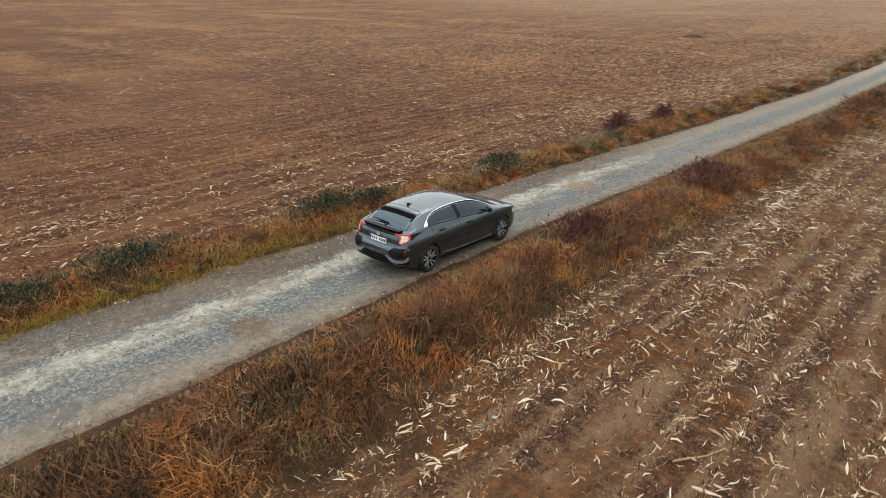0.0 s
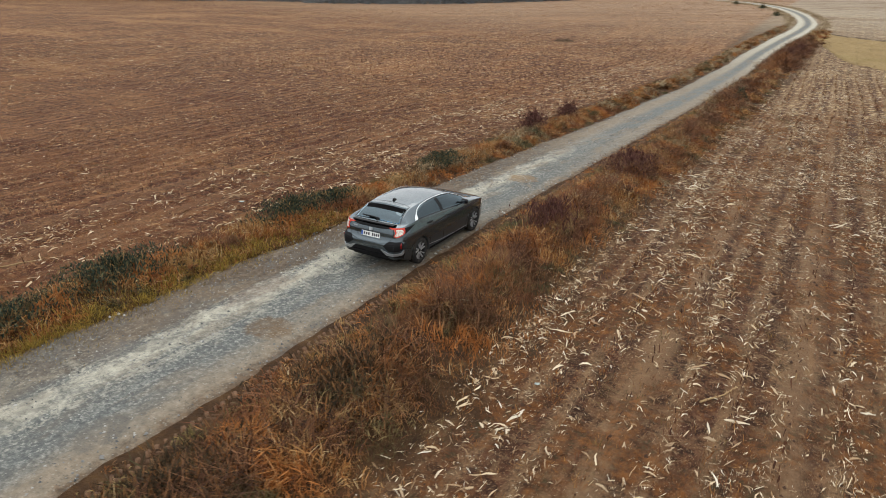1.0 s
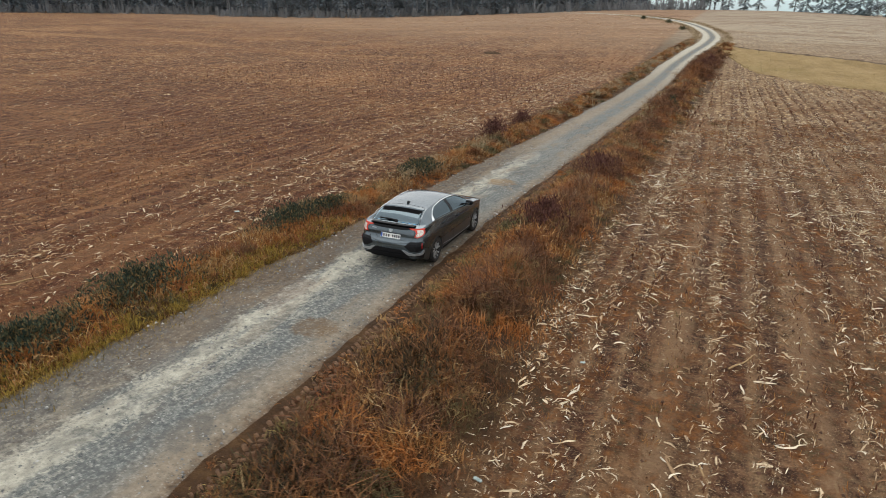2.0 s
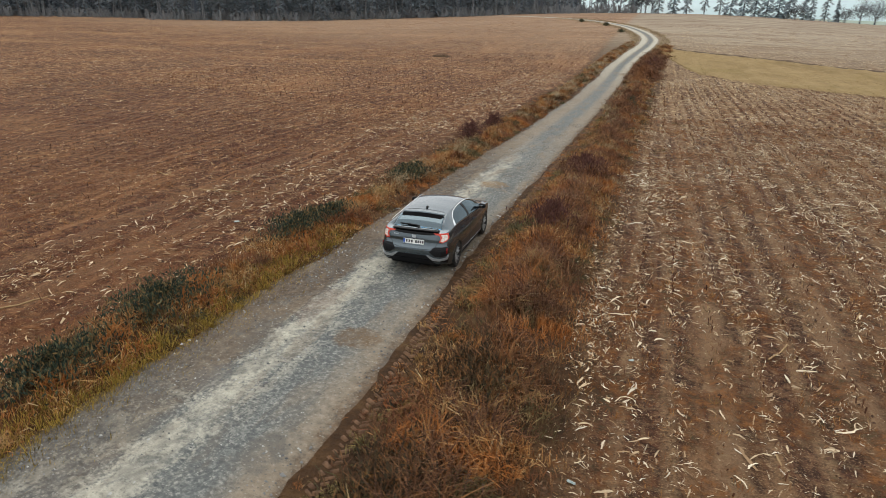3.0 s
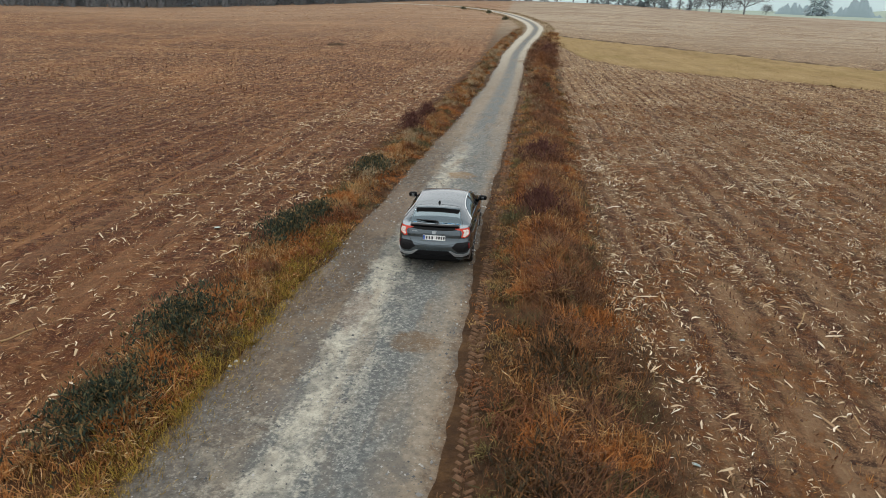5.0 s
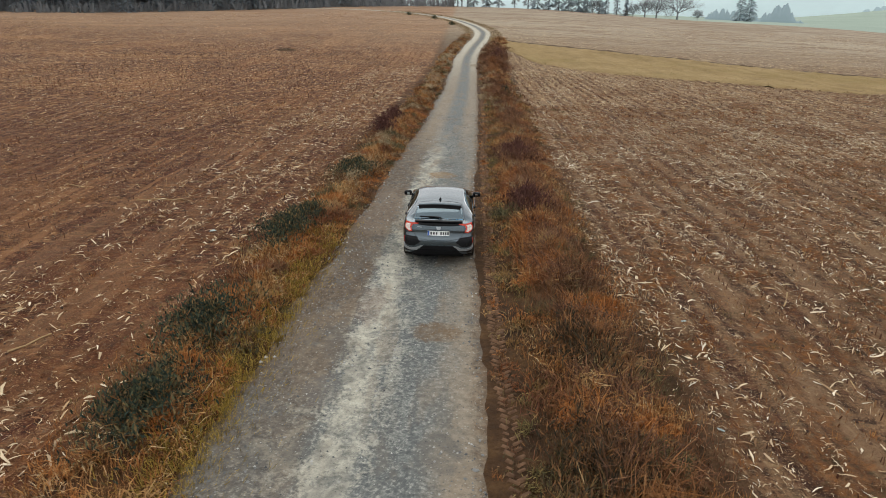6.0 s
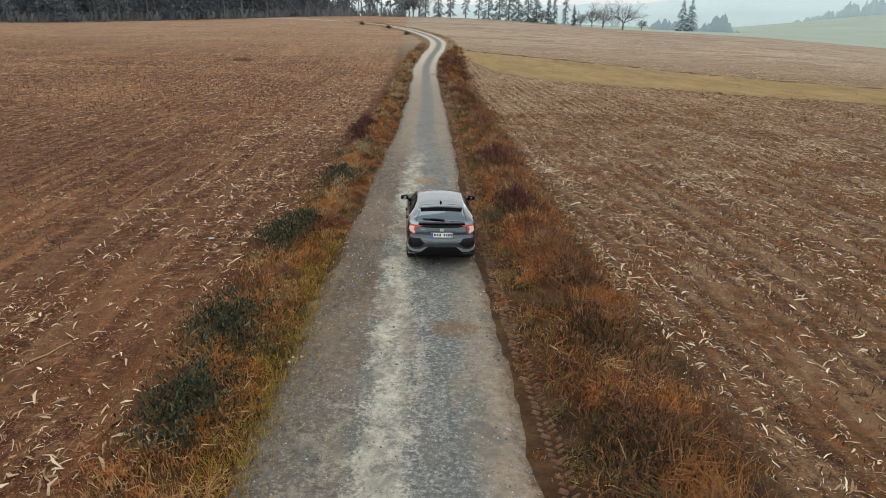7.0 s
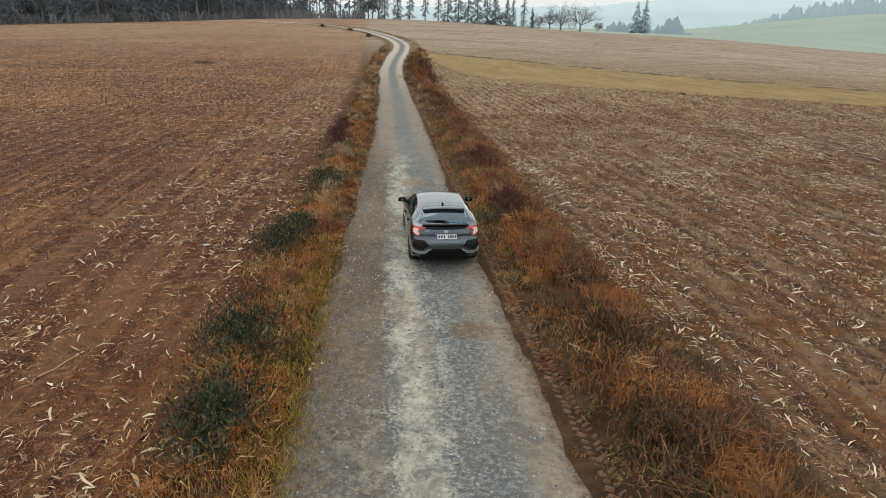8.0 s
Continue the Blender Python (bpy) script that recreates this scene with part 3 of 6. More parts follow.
# ---- strands: grass, husks, stubble ----
def strands(name, x, y, z, heading, length, width, rise, droop, curl, segs, mat, label, category, taper=0.15, jag=0.0):
    """Many thin bent strips in one mesh. rise: how steeply each starts (radians); droop: how far it bends over; curl: sideways bend."""
    n = len(x)
    t = np.linspace(0, 1, segs + 1)[None]
    ang = rise[:, None] - droop[:, None] * t
    turn = heading[:, None] + curl[:, None] * t
    d = length[:, None] / segs
    hx, hy, hz = np.cos(ang) * np.cos(turn), np.cos(ang) * np.sin(turn), np.sin(ang)
    cx = x[:, None] + np.concatenate([np.zeros((n, 1)), np.cumsum(hx[:, :-1] * d, 1)], 1)
    cy = y[:, None] + np.concatenate([np.zeros((n, 1)), np.cumsum(hy[:, :-1] * d, 1)], 1)
    cz = z[:, None] + np.concatenate([np.zeros((n, 1)), np.cumsum(hz[:, :-1] * d, 1)], 1)
    w = width[:, None] * (taper + (1 - taper) * np.sin(np.pi * np.clip(t * 0.85 + 0.12, 0, 1))) * 0.5
    if jag:
        w = w * rng.uniform(1 - jag, 1 + jag, w.shape)
        for c in (cx, cy):
            c += rng.normal(0, 0.09 * jag, c.shape) * length[:, None]
        cz += np.abs(rng.normal(0, 0.05 * jag, cz.shape)) * length[:, None]
    twist = rng.uniform(-0.9, 0.9, n)[:, None]
    sx, sy, sz = -np.sin(turn) * w * np.cos(twist), np.cos(turn) * w * np.cos(twist), w * np.sin(twist)
    v = np.stack([np.stack([cx - sx, cy - sy, cz - sz], -1), np.stack([cx + sx, cy + sy, cz + sz], -1)], 2)
    k = 2 * (segs + 1)
    base = (np.arange(n) * k)[:, None] + (np.arange(segs) * 2)[None]
    f = np.stack([base, base + 1, base + 3, base + 2], -1).reshape(-1, 4)
    me = mesh_of(name, v.reshape(-1, 3), f)
    return thing(name, smooth(me), mat, label, category, kind="stuff")


def bank_points(n, y0, y1, inner, outer, side, clump, spread_):
    """Places on a grassy bank, gathered into tufts."""
    m = max(1, int(n / clump))
    ty = rng.uniform(y0, y1, m)
    u = rng.beta(1.6, 1.4, m)
    off = inner + (outer - inner) * u
    k = rng.integers(0, m, n)
    r = np.abs(rng.normal(0, spread_, n))
    a = rng.uniform(0, 2 * math.pi, n)
    y = ty[k] + r * np.sin(a)
    x = road_mid(y) + side * (road_half(y) + off[k]) + r * np.cos(a)
    keep = side * (x - road_mid(y)) > road_half(y) - 0.28 + 0.4 * rng.random(n) + 0.15 * drift(x * 4, y * 3)
    return x[keep], y[keep], a[keep], u[k][keep], k[keep]


def grow_bank(name, n, y0, y1, inner, outer, side, tall, wide, label, mat=None, clump=90, spread_=0.16, segs=3):
    x, y, a, u, k = bank_points(n, y0, y1, inner, outer, side, clump, spread_)
    m = len(x)
    vigour = (0.55 + 0.75 * rng.random(k.max() + 1))[k]
    h = tall * vigour * rng.uniform(0.5, 1.15, m) * (0.45 + 0.75 * np.sin(np.pi * np.clip(u, 0.02, 0.98)))
    lean = 0.3 * a + rng.normal(0, 0.9, m) + (rng.uniform(0, 6.28, k.max() + 1))[k]
    return strands(name, x, y, land(x, y) - 0.01, lean, h, wide * rng.uniform(0.6, 1.3, m), rng.normal(1.05, 0.3, m), rng.uniform(0.6, 2.3, m), rng.normal(0, 0.6, m), segs, mat or grass_mat, label, "grass")


R_LABEL, L_LABEL, W_LABEL = "tangled orange-brown dead grass on the bank beside the track", "tufted rusty and straw-coloured grass along the track", "dark red-brown withered weeds standing in the verge"
grow_bank("verge_grass", 46000, -21, 26, 0.5, 2.8, 1, 0.42, 0.015, R_LABEL, clump=60, spread_=0.24, segs=2)
grow_bank("verge_grass", 20000, 26, 96, 0.2, 3.3, 1, 0.55, 0.032, R_LABEL, clump=90, spread_=0.26, segs=2)
grow_bank("verge_grass", 36000, -22, 26, 0.0, 1.75, -1, 0.36, 0.015, L_LABEL, clump=60, spread_=0.22, segs=2)
grow_bank("verge_grass", 18000, 26, 100, -0.1, 2.0, -1, 0.5, 0.032, L_LABEL, clump=90, spread_=0.24, segs=2)
grow_bank("low_turf", 52000, -22, 28, 0.45, 3.5, 1, 0.22, 0.024, "short brown turf under the taller dead grass", clump=14, spread_=0.26, segs=1)
grow_bank("low_turf", 40000, -22, 28, 0.0, 2.3, -1, 0.2, 0.024, "short brown turf under the taller dead grass", clump=14, spread_=0.26, segs=1)
grow_bank("edge_tufts", 8000, -22, 28, -0.05, 0.7, 1, 0.12, 0.016, R_LABEL, clump=30, spread_=0.1, segs=2)
grow_bank("edge_tufts", 12000, -18, 40, 0.3, 1.1, 1, 0.17, 0.016, "dull olive grass between the tyre print and the weeds", olive_mat, clump=60, spread_=0.16, segs=2)
grow_bank("edge_tufts", 11000, -22, 28, -0.35, 0.4, -1, 0.15, 0.016, L_LABEL, clump=40, spread_=0.12, segs=2)
grow_bank("edge_tufts", 2500, -4, 14, -0.8, -0.2, -1, 0.1, 0.016, "small brown tufts on the track's edge", clump=60, spread_=0.12, segs=2)
grow_bank("dead_weeds", 34000, -21, 30, 1.2, 2.5, 1, 0.62, 0.013, W_LABEL, weed_mat, clump=120, spread_=0.36, segs=2)
for side_, lab in ((1, R_LABEL), (-1, L_LABEL)):
    grow_bank("verge_grass", 5000, 3, 26, 0.2 if side_ < 0 else 0.7, 1.8 if side_ < 0 else 2.8, side_, 0.4, 0.015, "pale straw-coloured grass on the verge", tan_grass, clump=120, spread_=0.25, segs=2)
    grow_bank("verge_grass", 8000, 24, 98, 0.0, 1.8 if side_ < 0 else 2.9, side_, 0.5, 0.03, "pale straw-coloured grass on the verge", tan_grass, clump=90, spread_=0.25, segs=2)
    grow_bank("verge_grass", 5000, 94, 190, 0.0, 1.7, side_, 0.32, 0.06, lab, tan_grass, clump=10, spread_=0.5, segs=2)
grow_bank("dead_weeds", 10000, 30, 60, 0.9, 2.6, 1, 0.85, 0.022, W_LABEL, weed_mat, clump=320, spread_=0.5, segs=2)
grow_bank("dead_weeds", 9000, 56, 84, 0.5, 3.4, 1, 1.1, 0.03, W_LABEL, weed_mat, clump=160, spread_=0.6, segs=2)


mx = rng.uniform(4.9, 62, 20000)
my = meadow_near(mx) + (meadow_far_edge(mx) - meadow_near(mx)) * rng.uniform(-0.03, 1.03, 20000)
strands("meadow_grass", mx, my, land(mx, my) + 0.03, rng.uniform(0, 6.28, 20000), rng.uniform(0.1, 0.22, 20000), rng.uniform(0.03, 0.06, 20000), rng.normal(0.5, 0.3, 20000), rng.uniform(0.4, 1.8, 20000), rng.normal(0, 0.5, 20000), 2,
        litter_mat("meadow_blades", ((0.0, (0.2, 0.14, 0.065)), (0.6, (0.32, 0.235, 0.11)), (1.0, (0.42, 0.33, 0.18))), (((0.23, 0.18, 0.075), 0.5, 0.62, 0.5, 8),), 0.12), "matted dry yellow grass of the meadow", "grass")


def field_points(n, x0, x1, y0, y1, gather):
    """Places in a field, denser along its rows and in long drifts."""
    x, y = rng.uniform(x0, x1, n * 3), rng.uniform(y0, y1, n * 3)
    wgt = 0.2 + 0.8 * (0.5 + 0.5 * np.cos(2 * math.pi * (x + 0.08 * drift(x * 2, y)) / 0.75)) ** 2 + gather * np.clip(drift(x * 3.3 + 5, y * 0.9) + 0.5 * lumps(x * 0.5, y * 0.3), 0, 2)
    wgt = wgt * (0.45 + 0.55 * step(drift(x * 0.45 + 3, y * 0.8 + 1) + 0.7 * drift(x * 1.3, y * 2.1), -0.5, 0.55))
    for tx in (6.7, 9.05, 11.95, 14.3, -7.4, -9.6):
        wgt = wgt * (1 - 0.8 * np.exp(-((x - tx) / 0.22) ** 2))
    keep = rng.random(n * 3) < wgt / np.percentile(wgt, 97) * 1.1
    return x[keep][:n], y[keep][:n]


def husks(name, n, x0, x1, y0, y1, size, label, gather=1.2, big=1.0, segs=3, mat=None, heap=1):
    """Strips of dry leaf lying on a field; heap: how many lie together."""
    x, y = field_points(n // heap, x0, x1, y0, y1, gather)
    x, y = np.repeat(x, heap), np.repeat(y, heap)
    if heap > 1:
        loose = rng.lognormal(-0.2, 0.6, len(x))
        x, y = x + rng.normal(0, 0.55 * size, len(x)) * loose, y + rng.normal(0, 0.8 * size, len(x)) * loose
    bare = (x < 4.8) | (y < meadow_near(x) - 0.3) | (y > meadow_far_edge(x) + 0.3)
    bare &= (x < 4.8) | (y > meadow_near(x)) | (y < meadow_near(x) - 4.5 * rng.random(len(x)) ** 0.5)
    x, y = x[bare], y[bare]
    m = len(x)
    length = np.minimum(size * np.exp(rng.normal(-0.4, 0.55, m)), 1.9 * size)
    wide = np.clip(length * rng.uniform(0.07, 0.17, m) * np.where(rng.random(m) < 0.12, 1.8, 1.0), 0.008, 0.045) * big
    heading = np.where(rng.random(m) < 0.25, rng.normal(math.pi / 2, 0.6, m), rng.uniform(0, 2 * math.pi, m))
    return strands(name, x, y, land(x, y) + 0.012, heading, length, wide, rng.uniform(-0.02, 0.45, m), rng.uniform(0.0, 1.3, m), rng.normal(0, 0.8, m), segs, mat or husk_mat, label, "straw", 0.2, 0.35 if segs > 1 else 0.0)


H_LABEL, S_LABEL = "pale curled maize husks and leaves scattered over the soil", "straw-coloured maize litter on reddish soil"
husks("maize_husks", 32000, 4.0, 22, -24, 24, 0.125, H_LABEL, 1.4, 1.0, 3, heap=3)
husks("maize_husks", 34000, 4.0, 22, -24, 24, 0.11, H_LABEL, 0.8, 1.2, 2, dull_mat, heap=2)
husks("maize_husks", 3600, 4.2, 22, -24, 22, 0.25, H_LABEL, 2.5, 0.9, 5, heap=4)
husks("maize_crumbs", 50000, 4.0, 22, -24, 24, 0.08, "small broken bits of maize leaf on the soil", 1.0, 1.3, 1)
husks("maize_husks", 80000, 4.6, 52, 12, 62, 0.115, H_LABEL, 1.6, 1.9, 1, heap=4)
husks("maize_husks", 56000, 4.6, 52, 14, 62, 0.11, H_LABEL, 1.0, 1.7, 1, dull_mat, heap=3)
husks("maize_husks", 12000, 22, 60, -16, 16, 0.18, H_LABEL, 1.8, 1.5, 1, heap=3)
husks("maize_straw", 40000, -22, -4.2, -24, 26, 0.12, S_LABEL, 0.8, 1.0, 2, straw_mat, heap=2)
husks("maize_straw", 900, -22, -4.4, -21, 26, 0.25, S_LABEL, 1.6, 0.7, 5, straw_mat, heap=2)
husks("maize_crumbs", 34000, -22, -4.2, -21, 26, 0.085, "small broken bits of maize leaf on the soil", 1.0, 1.2, 1, straw_mat)
husks("maize_straw", 34000, -70, -22, -12, 34, 0.17, S_LABEL, 1.2, 1.5, 1, straw_mat, heap=3)
husks("maize_straw", 18000, -75, -4.2, 16, 95, 0.19, S_LABEL, 1.5, 1.5, 2, straw_mat, heap=4)
husks("maize_straw", 46000, -75, -4.2, 16, 95, 0.16, S_LABEL, 1.2, 1.7, 1, straw_mat, heap=4)
husks("maize_straw", 14000, -9.5, -4.0, -20, 60, 0.17, "tan rows of broken stubble beside the verge", 0.3, 1.2, 2, dull_mat, heap=2)
husks("maize_straw", 30000, 8, 95, 55, 160, 0.3, "pale litter on the field beyond the meadow", 1.2, 1.8, 1, dull_mat, heap=2)
husks("maize_straw", 30000, -120, -3, 92, 200, 0.32, S_LABEL, 1.5, 2.0, 1, straw_mat, heap=4)


def weeds(name, n, x0, x1, y0, y1, tall, mat, label, clump=40):
    """Low tufts of weeds come up between the rows."""
    m = n // clump
    tx, ty = rng.uniform(x0, x1, m), rng.uniform(y0, y1, m)
    k = rng.integers(0, m, n)
    size = rng.uniform(0.1, 0.6, m)[k]
    a, r = rng.uniform(0, 6.28, n), np.abs(rng.normal(0, 1, n)) * size
    x, y = tx[k] + r * np.cos(a), ty[k] + r * np.sin(a)
    strands(name, x, y, land(x, y) - 0.005, a, tall * rng.uniform(0.4, 1.2, n), 0.02 * rng.uniform(0.7, 1.5, n), rng.normal(0.9, 0.3, n), rng.uniform(0.3, 1.5, n), rng.normal(0, 0.5, n), 1, mat, label, "weeds")


weeds("field_weeds", 64000, 4.0, 22, -24, 30, 0.12, rust_mat, "rust-red and orange weeds between the stubble")
weeds("field_weeds", 18000, -20, -4.2, -20, 30, 0.1, rust_mat, "rust-red and orange weeds between the stubble")
weeds("mossy_turf", 20000, -3.55, -2.75, -15, 0.5, 0.15, moss_mat, "yellow-green mossy turf along the track's edge", 60)


def stubble(name, x0, x1, y0, y1, pitch, tall, wide, label, keep=0.6):
    xs = np.arange(math.ceil(x0 / 0.75), math.floor(x1 / 0.75) + 1) * 0.75
    ys = np.arange(y0, y1, pitch)
    x, y = (q.ravel() for q in np.meshgrid(xs, ys))
    x = x + rng.normal(0, 0.035, len(x)) + 0.12 * np.sin(0.21 * y)
    y = y + rng.uniform(-0.5, 0.5, len(y)) * pitch
    on = rng.random(len(x)) < keep * (0.45 + 0.55 * (drift(x * 1.7, y * 0.9) > -0.2))
    on &= (x < 4.8) | (y < meadow_near(x) - 0.6)
    x, y = x[on], y[on]
    m = len(x)
    return strands(name, x, y, land(x, y) - 0.01, rng.uniform(0, 6.28, m), tall * rng.uniform(0.3, 1.2, m), wide * rng.uniform(0.7, 1.3, m), rng.normal(1.3, 0.25, m), rng.uniform(0, 0.6, m), rng.normal(0, 0.4, m), 2, stalk_mat, label, "stubble", 0.7)


stubble("maize_stubble", 4.6, 22, -25, 25, 0.13, 0.15, 0.026, "rows of cut maize stubble, brown and short", 0.8)
stubble("maize_stubble", 4.8, 45, 25, 56, 0.18, 0.18, 0.04, "rows of cut maize stubble, brown and short", 0.75)
stubble("maize_stubble", -22, -4.9, -25, 26, 0.17, 0.2, 0.022, "rows of cut maize stubble, rusty brown")
stubble("maize_stubble", -40, -5, 26, 80, 0.3, 0.28, 0.045, "rows of cut maize stubble, rusty brown")


def pebbles(name, x, y, lift, lo, hi, mat, label, category):
    n = len(x)
    z = land(x, y) + lift
    r = lo + (hi - lo) * rng.random(n) ** 3
    o = np.array([(1, 0, -0.3), (0.2, 1, -0.3), (-1, 0.1, -0.3), (0, -1, -0.3), (0.1, 0.1, 0.75)])
    a = rng.uniform(0, 6.28, n)
    ca, sa = np.cos(a)[:, None], np.sin(a)[:, None]
    ox, oy = o[None, :, 0] * rng.uniform(0.7, 1.3, (n, 1)), o[None, :, 1] * rng.uniform(0.6, 1.1, (n, 1))
    v = np.stack([x[:, None] + r[:, None] * (ox * ca - oy * sa), y[:, None] + r[:, None] * (ox * sa + oy * ca), z[:, None] + r[:, None] * o[None, :, 2] * np.ones((n, 1))], -1)
    f = np.array([(0, 1, 4), (1, 2, 4), (2, 3, 4), (3, 0, 4)])
    f = (np.arange(n) * 5)[:, None, None] + f[None]
    thing(name, mesh_of(name, v.reshape(-1, 3), f.reshape(-1, 3)), mat, label, category, kind="stuff")


sy = rng.uniform(-21, 24, 17000)
sx = road_mid(sy) + rng.uniform(-1, 1, 17000) * (road_half(sy) - 0.1)
pebbles("loose_stones", sx, sy, 0.033, 0.006, 0.04, pebble_mat, "loose grey and pale stones lying on the track", "gravel")
clod_mat = litter_mat("soil_clods", ((0.0, (0.04, 0.02, 0.012)), (0.6, (0.105, 0.052, 0.03)), (1.0, (0.2, 0.115, 0.065))), ())
for x0, x1 in ((4.0, 21.0), (-21.0, -4.6)):
    pebbles("soil_clods", rng.uniform(x0, x1, 15000), rng.uniform(-20, 24, 15000), 0.004, 0.008, 0.05, clod_mat, "crumbled brown clods on the field", "soil")

# ---- wheel ruts pressed by a tractor along the right edge ----
mud_mat, nt, b = material("pressed_mud", 0.9, spec=0.3)
g = grain(nt, place(nt), 6, 4.0)
put(nt, b.inputs["Base Color"], ramp(nt, g, (0.3, (0.075, 0.038, 0.02)), (0.7, (0.2, 0.11, 0.06))))
relief(nt, b, grain(nt, place(nt), 40, 3.0), 0.02)
verts, faces = [], []
for i in range(370):
    y = -14.5 + i * 0.15
    x = float(road_mid(y) + road_half(y)) + 0.27 + 0.05 * math.sin(0.4 * y)
    for side in (-1, 1):
        cx, cy = x + side * 0.075 + rng.normal(0, 0.012), y + (0.075 if side > 0 else 0) + rng.normal(0, 0.01)
        z = float(land(cx, cy))
        tilt = side * 0.6
        L, W, H = 0.085 * rng.uniform(0.6, 1.15), 0.03 * rng.uniform(0.6, 1.2), 0.055 * rng.uniform(0.45, 1.1) * (0.85 + 0.15 * math.sin(0.9 * y))
        k = len(verts)
        for sx, sy, top in ((-1, -1, 0), (1, -1, 0), (1, 1, 0), (-1, 1, 0), (-0.8, -0.5, 1), (0.85, -0.5, 1), (0.8, 0.5, 1), (-0.85, 0.5, 1)):
            ux, uy = sx * L, sy * W * 1.3
            verts.append((cx + ux * math.cos(tilt) - uy * math.sin(tilt), cy + ux * math.sin(tilt) + uy * math.cos(tilt), z - 0.008 + top * H))
        faces += [(k + 4, k + 5, k + 6, k + 7), (k, k + 1, k + 5, k + 4), (k + 1, k + 2, k + 6, k + 5), (k + 2, k + 3, k + 7, k + 6), (k + 3, k, k + 4, k + 7)]
thing("tyre_print", mesh_of("tyre_print", verts, faces), mud_mat, "tractor tyre tread pressed into brown mud beside the track", "tyre track", kind="stuff")


# ---- the hatchback ----
paint, nt, b = material("grey_metallic_paint", 0.25, 0.82, (0.1, 0.11, 0.12))
fl = grain(nt, place(nt), 900, 1.0)
put(nt, b.inputs["Base Color"], blend(nt, fl, (0.06, 0.08, 0.094), (0.092, 0.118, 0.134)))
dust = ease(nt, axes(nt, place(nt))[2], 0.25, 0.75, 0.22, 0.0)
put(nt, b.inputs["Roughness"], calc(nt, "ADD", 0.24, calc(nt, "MULTIPLY", dust, grain(nt, place(nt), 9, 4.0))))
b.inputs["Coat Weight"].default_value, b.inputs["Coat Roughness"].default_value = 1.0, 0.03
gloss_black = material("gloss_black_plastic", 0.25, 0.0, (0.006, 0.006, 0.007), 0.15)[0]
deep_black = material("unlit_black_plastic", 0.7, 0.0, (0.004, 0.004, 0.0045), 0.03)[0]
black = material("black_plastic", 0.6, 0.0, (0.01, 0.01, 0.011), 0.12)[0]
silver = material("satin_silver_trim", 0.42, 0.6, (0.36, 0.38, 0.4))[0]
chrome = material("chrome_trim", 0.16, 1.0, (0.78, 0.79, 0.8))[0]
red_lens, nt, b = material("red_lens", 0.15, 0.0, (0.55, 0.045, 0.025))
b.inputs["Emission Color"].default_value = (1.0, 0.12, 0.05, 1)
b.inputs["Emission Strength"].default_value = 0.03
reflector_red = material("reflector_red", 0.25, 0.0, (0.26, 0.012, 0.012))[0]
clear_lens, nt, b = material("clear_lens", 0.12, 0.1, (0.72, 0.66, 0.6))
put(nt, b.inputs["Base Color"], ramp(nt, cells(nt, place(nt), 34)[0], (0.1, (0.9, 0.85, 0.78)), (0.75, (0.62, 0.5, 0.44))))
plate_white = material("plate_white", 0.4, 0.0, (0.8, 0.8, 0.78))[0]
plate_blue = material("plate_blue", 0.4, 0.0, (0.02, 0.09, 0.4))[0]
plate_ink = material("plate_ink", 0.5, 0.0, (0.02, 0.02, 0.025))[0]


def tinted(name, ior):
    """Dark window glass over the cabin."""
    mat, nt, b = material(name)
    clear, shine, both, fr = (nt.nodes.new("ShaderNode" + k) for k in ("BsdfTransparent", "BsdfGlossy", "MixShader", "Fresnel"))
    clear.inputs[0].default_value = (0.05, 0.066, 0.075, 1)
    shine.inputs["Color"].default_value, shine.inputs["Roughness"].default_value = (0.72, 0.9, 1.0, 1), 0.02
    fr.inputs[0].default_value = ior
    nt.links.new(fr.outputs[0], both.inputs[0])
    nt.links.new(clear.outputs[0], both.inputs[1])
    nt.links.new(shine.outputs[0], both.inputs[2])
    nt.links.new(both.outputs[0], nt.nodes["Material Output"].inputs["Surface"])
    return mat


glass, side_glass = tinted("tinted_glass", 2.2), tinted("tinted_side_glass", 1.62)
seat_mat = litter_mat("seat_cloth", ((0.0, (0.02, 0.02, 0.022)), (1.0, (0.035, 0.035, 0.037))), ())
rubber, nt, b = material("tyre_rubber", 0.9, 0.0, (0.018, 0.018, 0.018), 0.2)
put(nt, b.inputs["Base Color"], ramp(nt, grain(nt, place(nt), 12, 4.0), (0.4, (0.014, 0.014, 0.014)), (0.75, (0.07, 0.06, 0.05))))
alloy = material("machined_alloy", 0.35, 0.6, (0.5, 0.51, 0.52))[0]
mirror = material("mirror_glass", 0.05, 1.0, (0.3, 0.33, 0.36))[0]
alloy_dark = material("dark_alloy", 0.4, 0.6, (0.03, 0.031, 0.033))[0]

REAR, FRONT = -2.25, 2.25
half_w = knots([(-2.25, 0.70), (-2.15, 0.785), (-2.0, 0.84), (-1.8, 0.872), (-1.5, 0.89), (-1.0, 0.896), (0, 0.898), (1.0, 0.896), (1.5, 0.885), (1.8, 0.85), (2.05, 0.75), (2.25, 0.56)])
flank = knots([(0.15, 0.93), (0.3, 0.962), (0.45, 0.974), (0.6, 0.99), (0.72, 1.0), (0.79, 1.0), (0.86, 0.985), (0.95, 0.955), (1.05, 0.922), (1.15, 0.89)])
belt = knots([(-2.25, 1.02), (-2.05, 1.05), (-1.5, 1.085), (-1.0, 1.065), (-0.3, 1.015), (0.5, 0.955), (1.1, 0.92), (1.5, 0.87), (1.9, 0.78), (2.12, 0.66), (2.25, 0.56)])
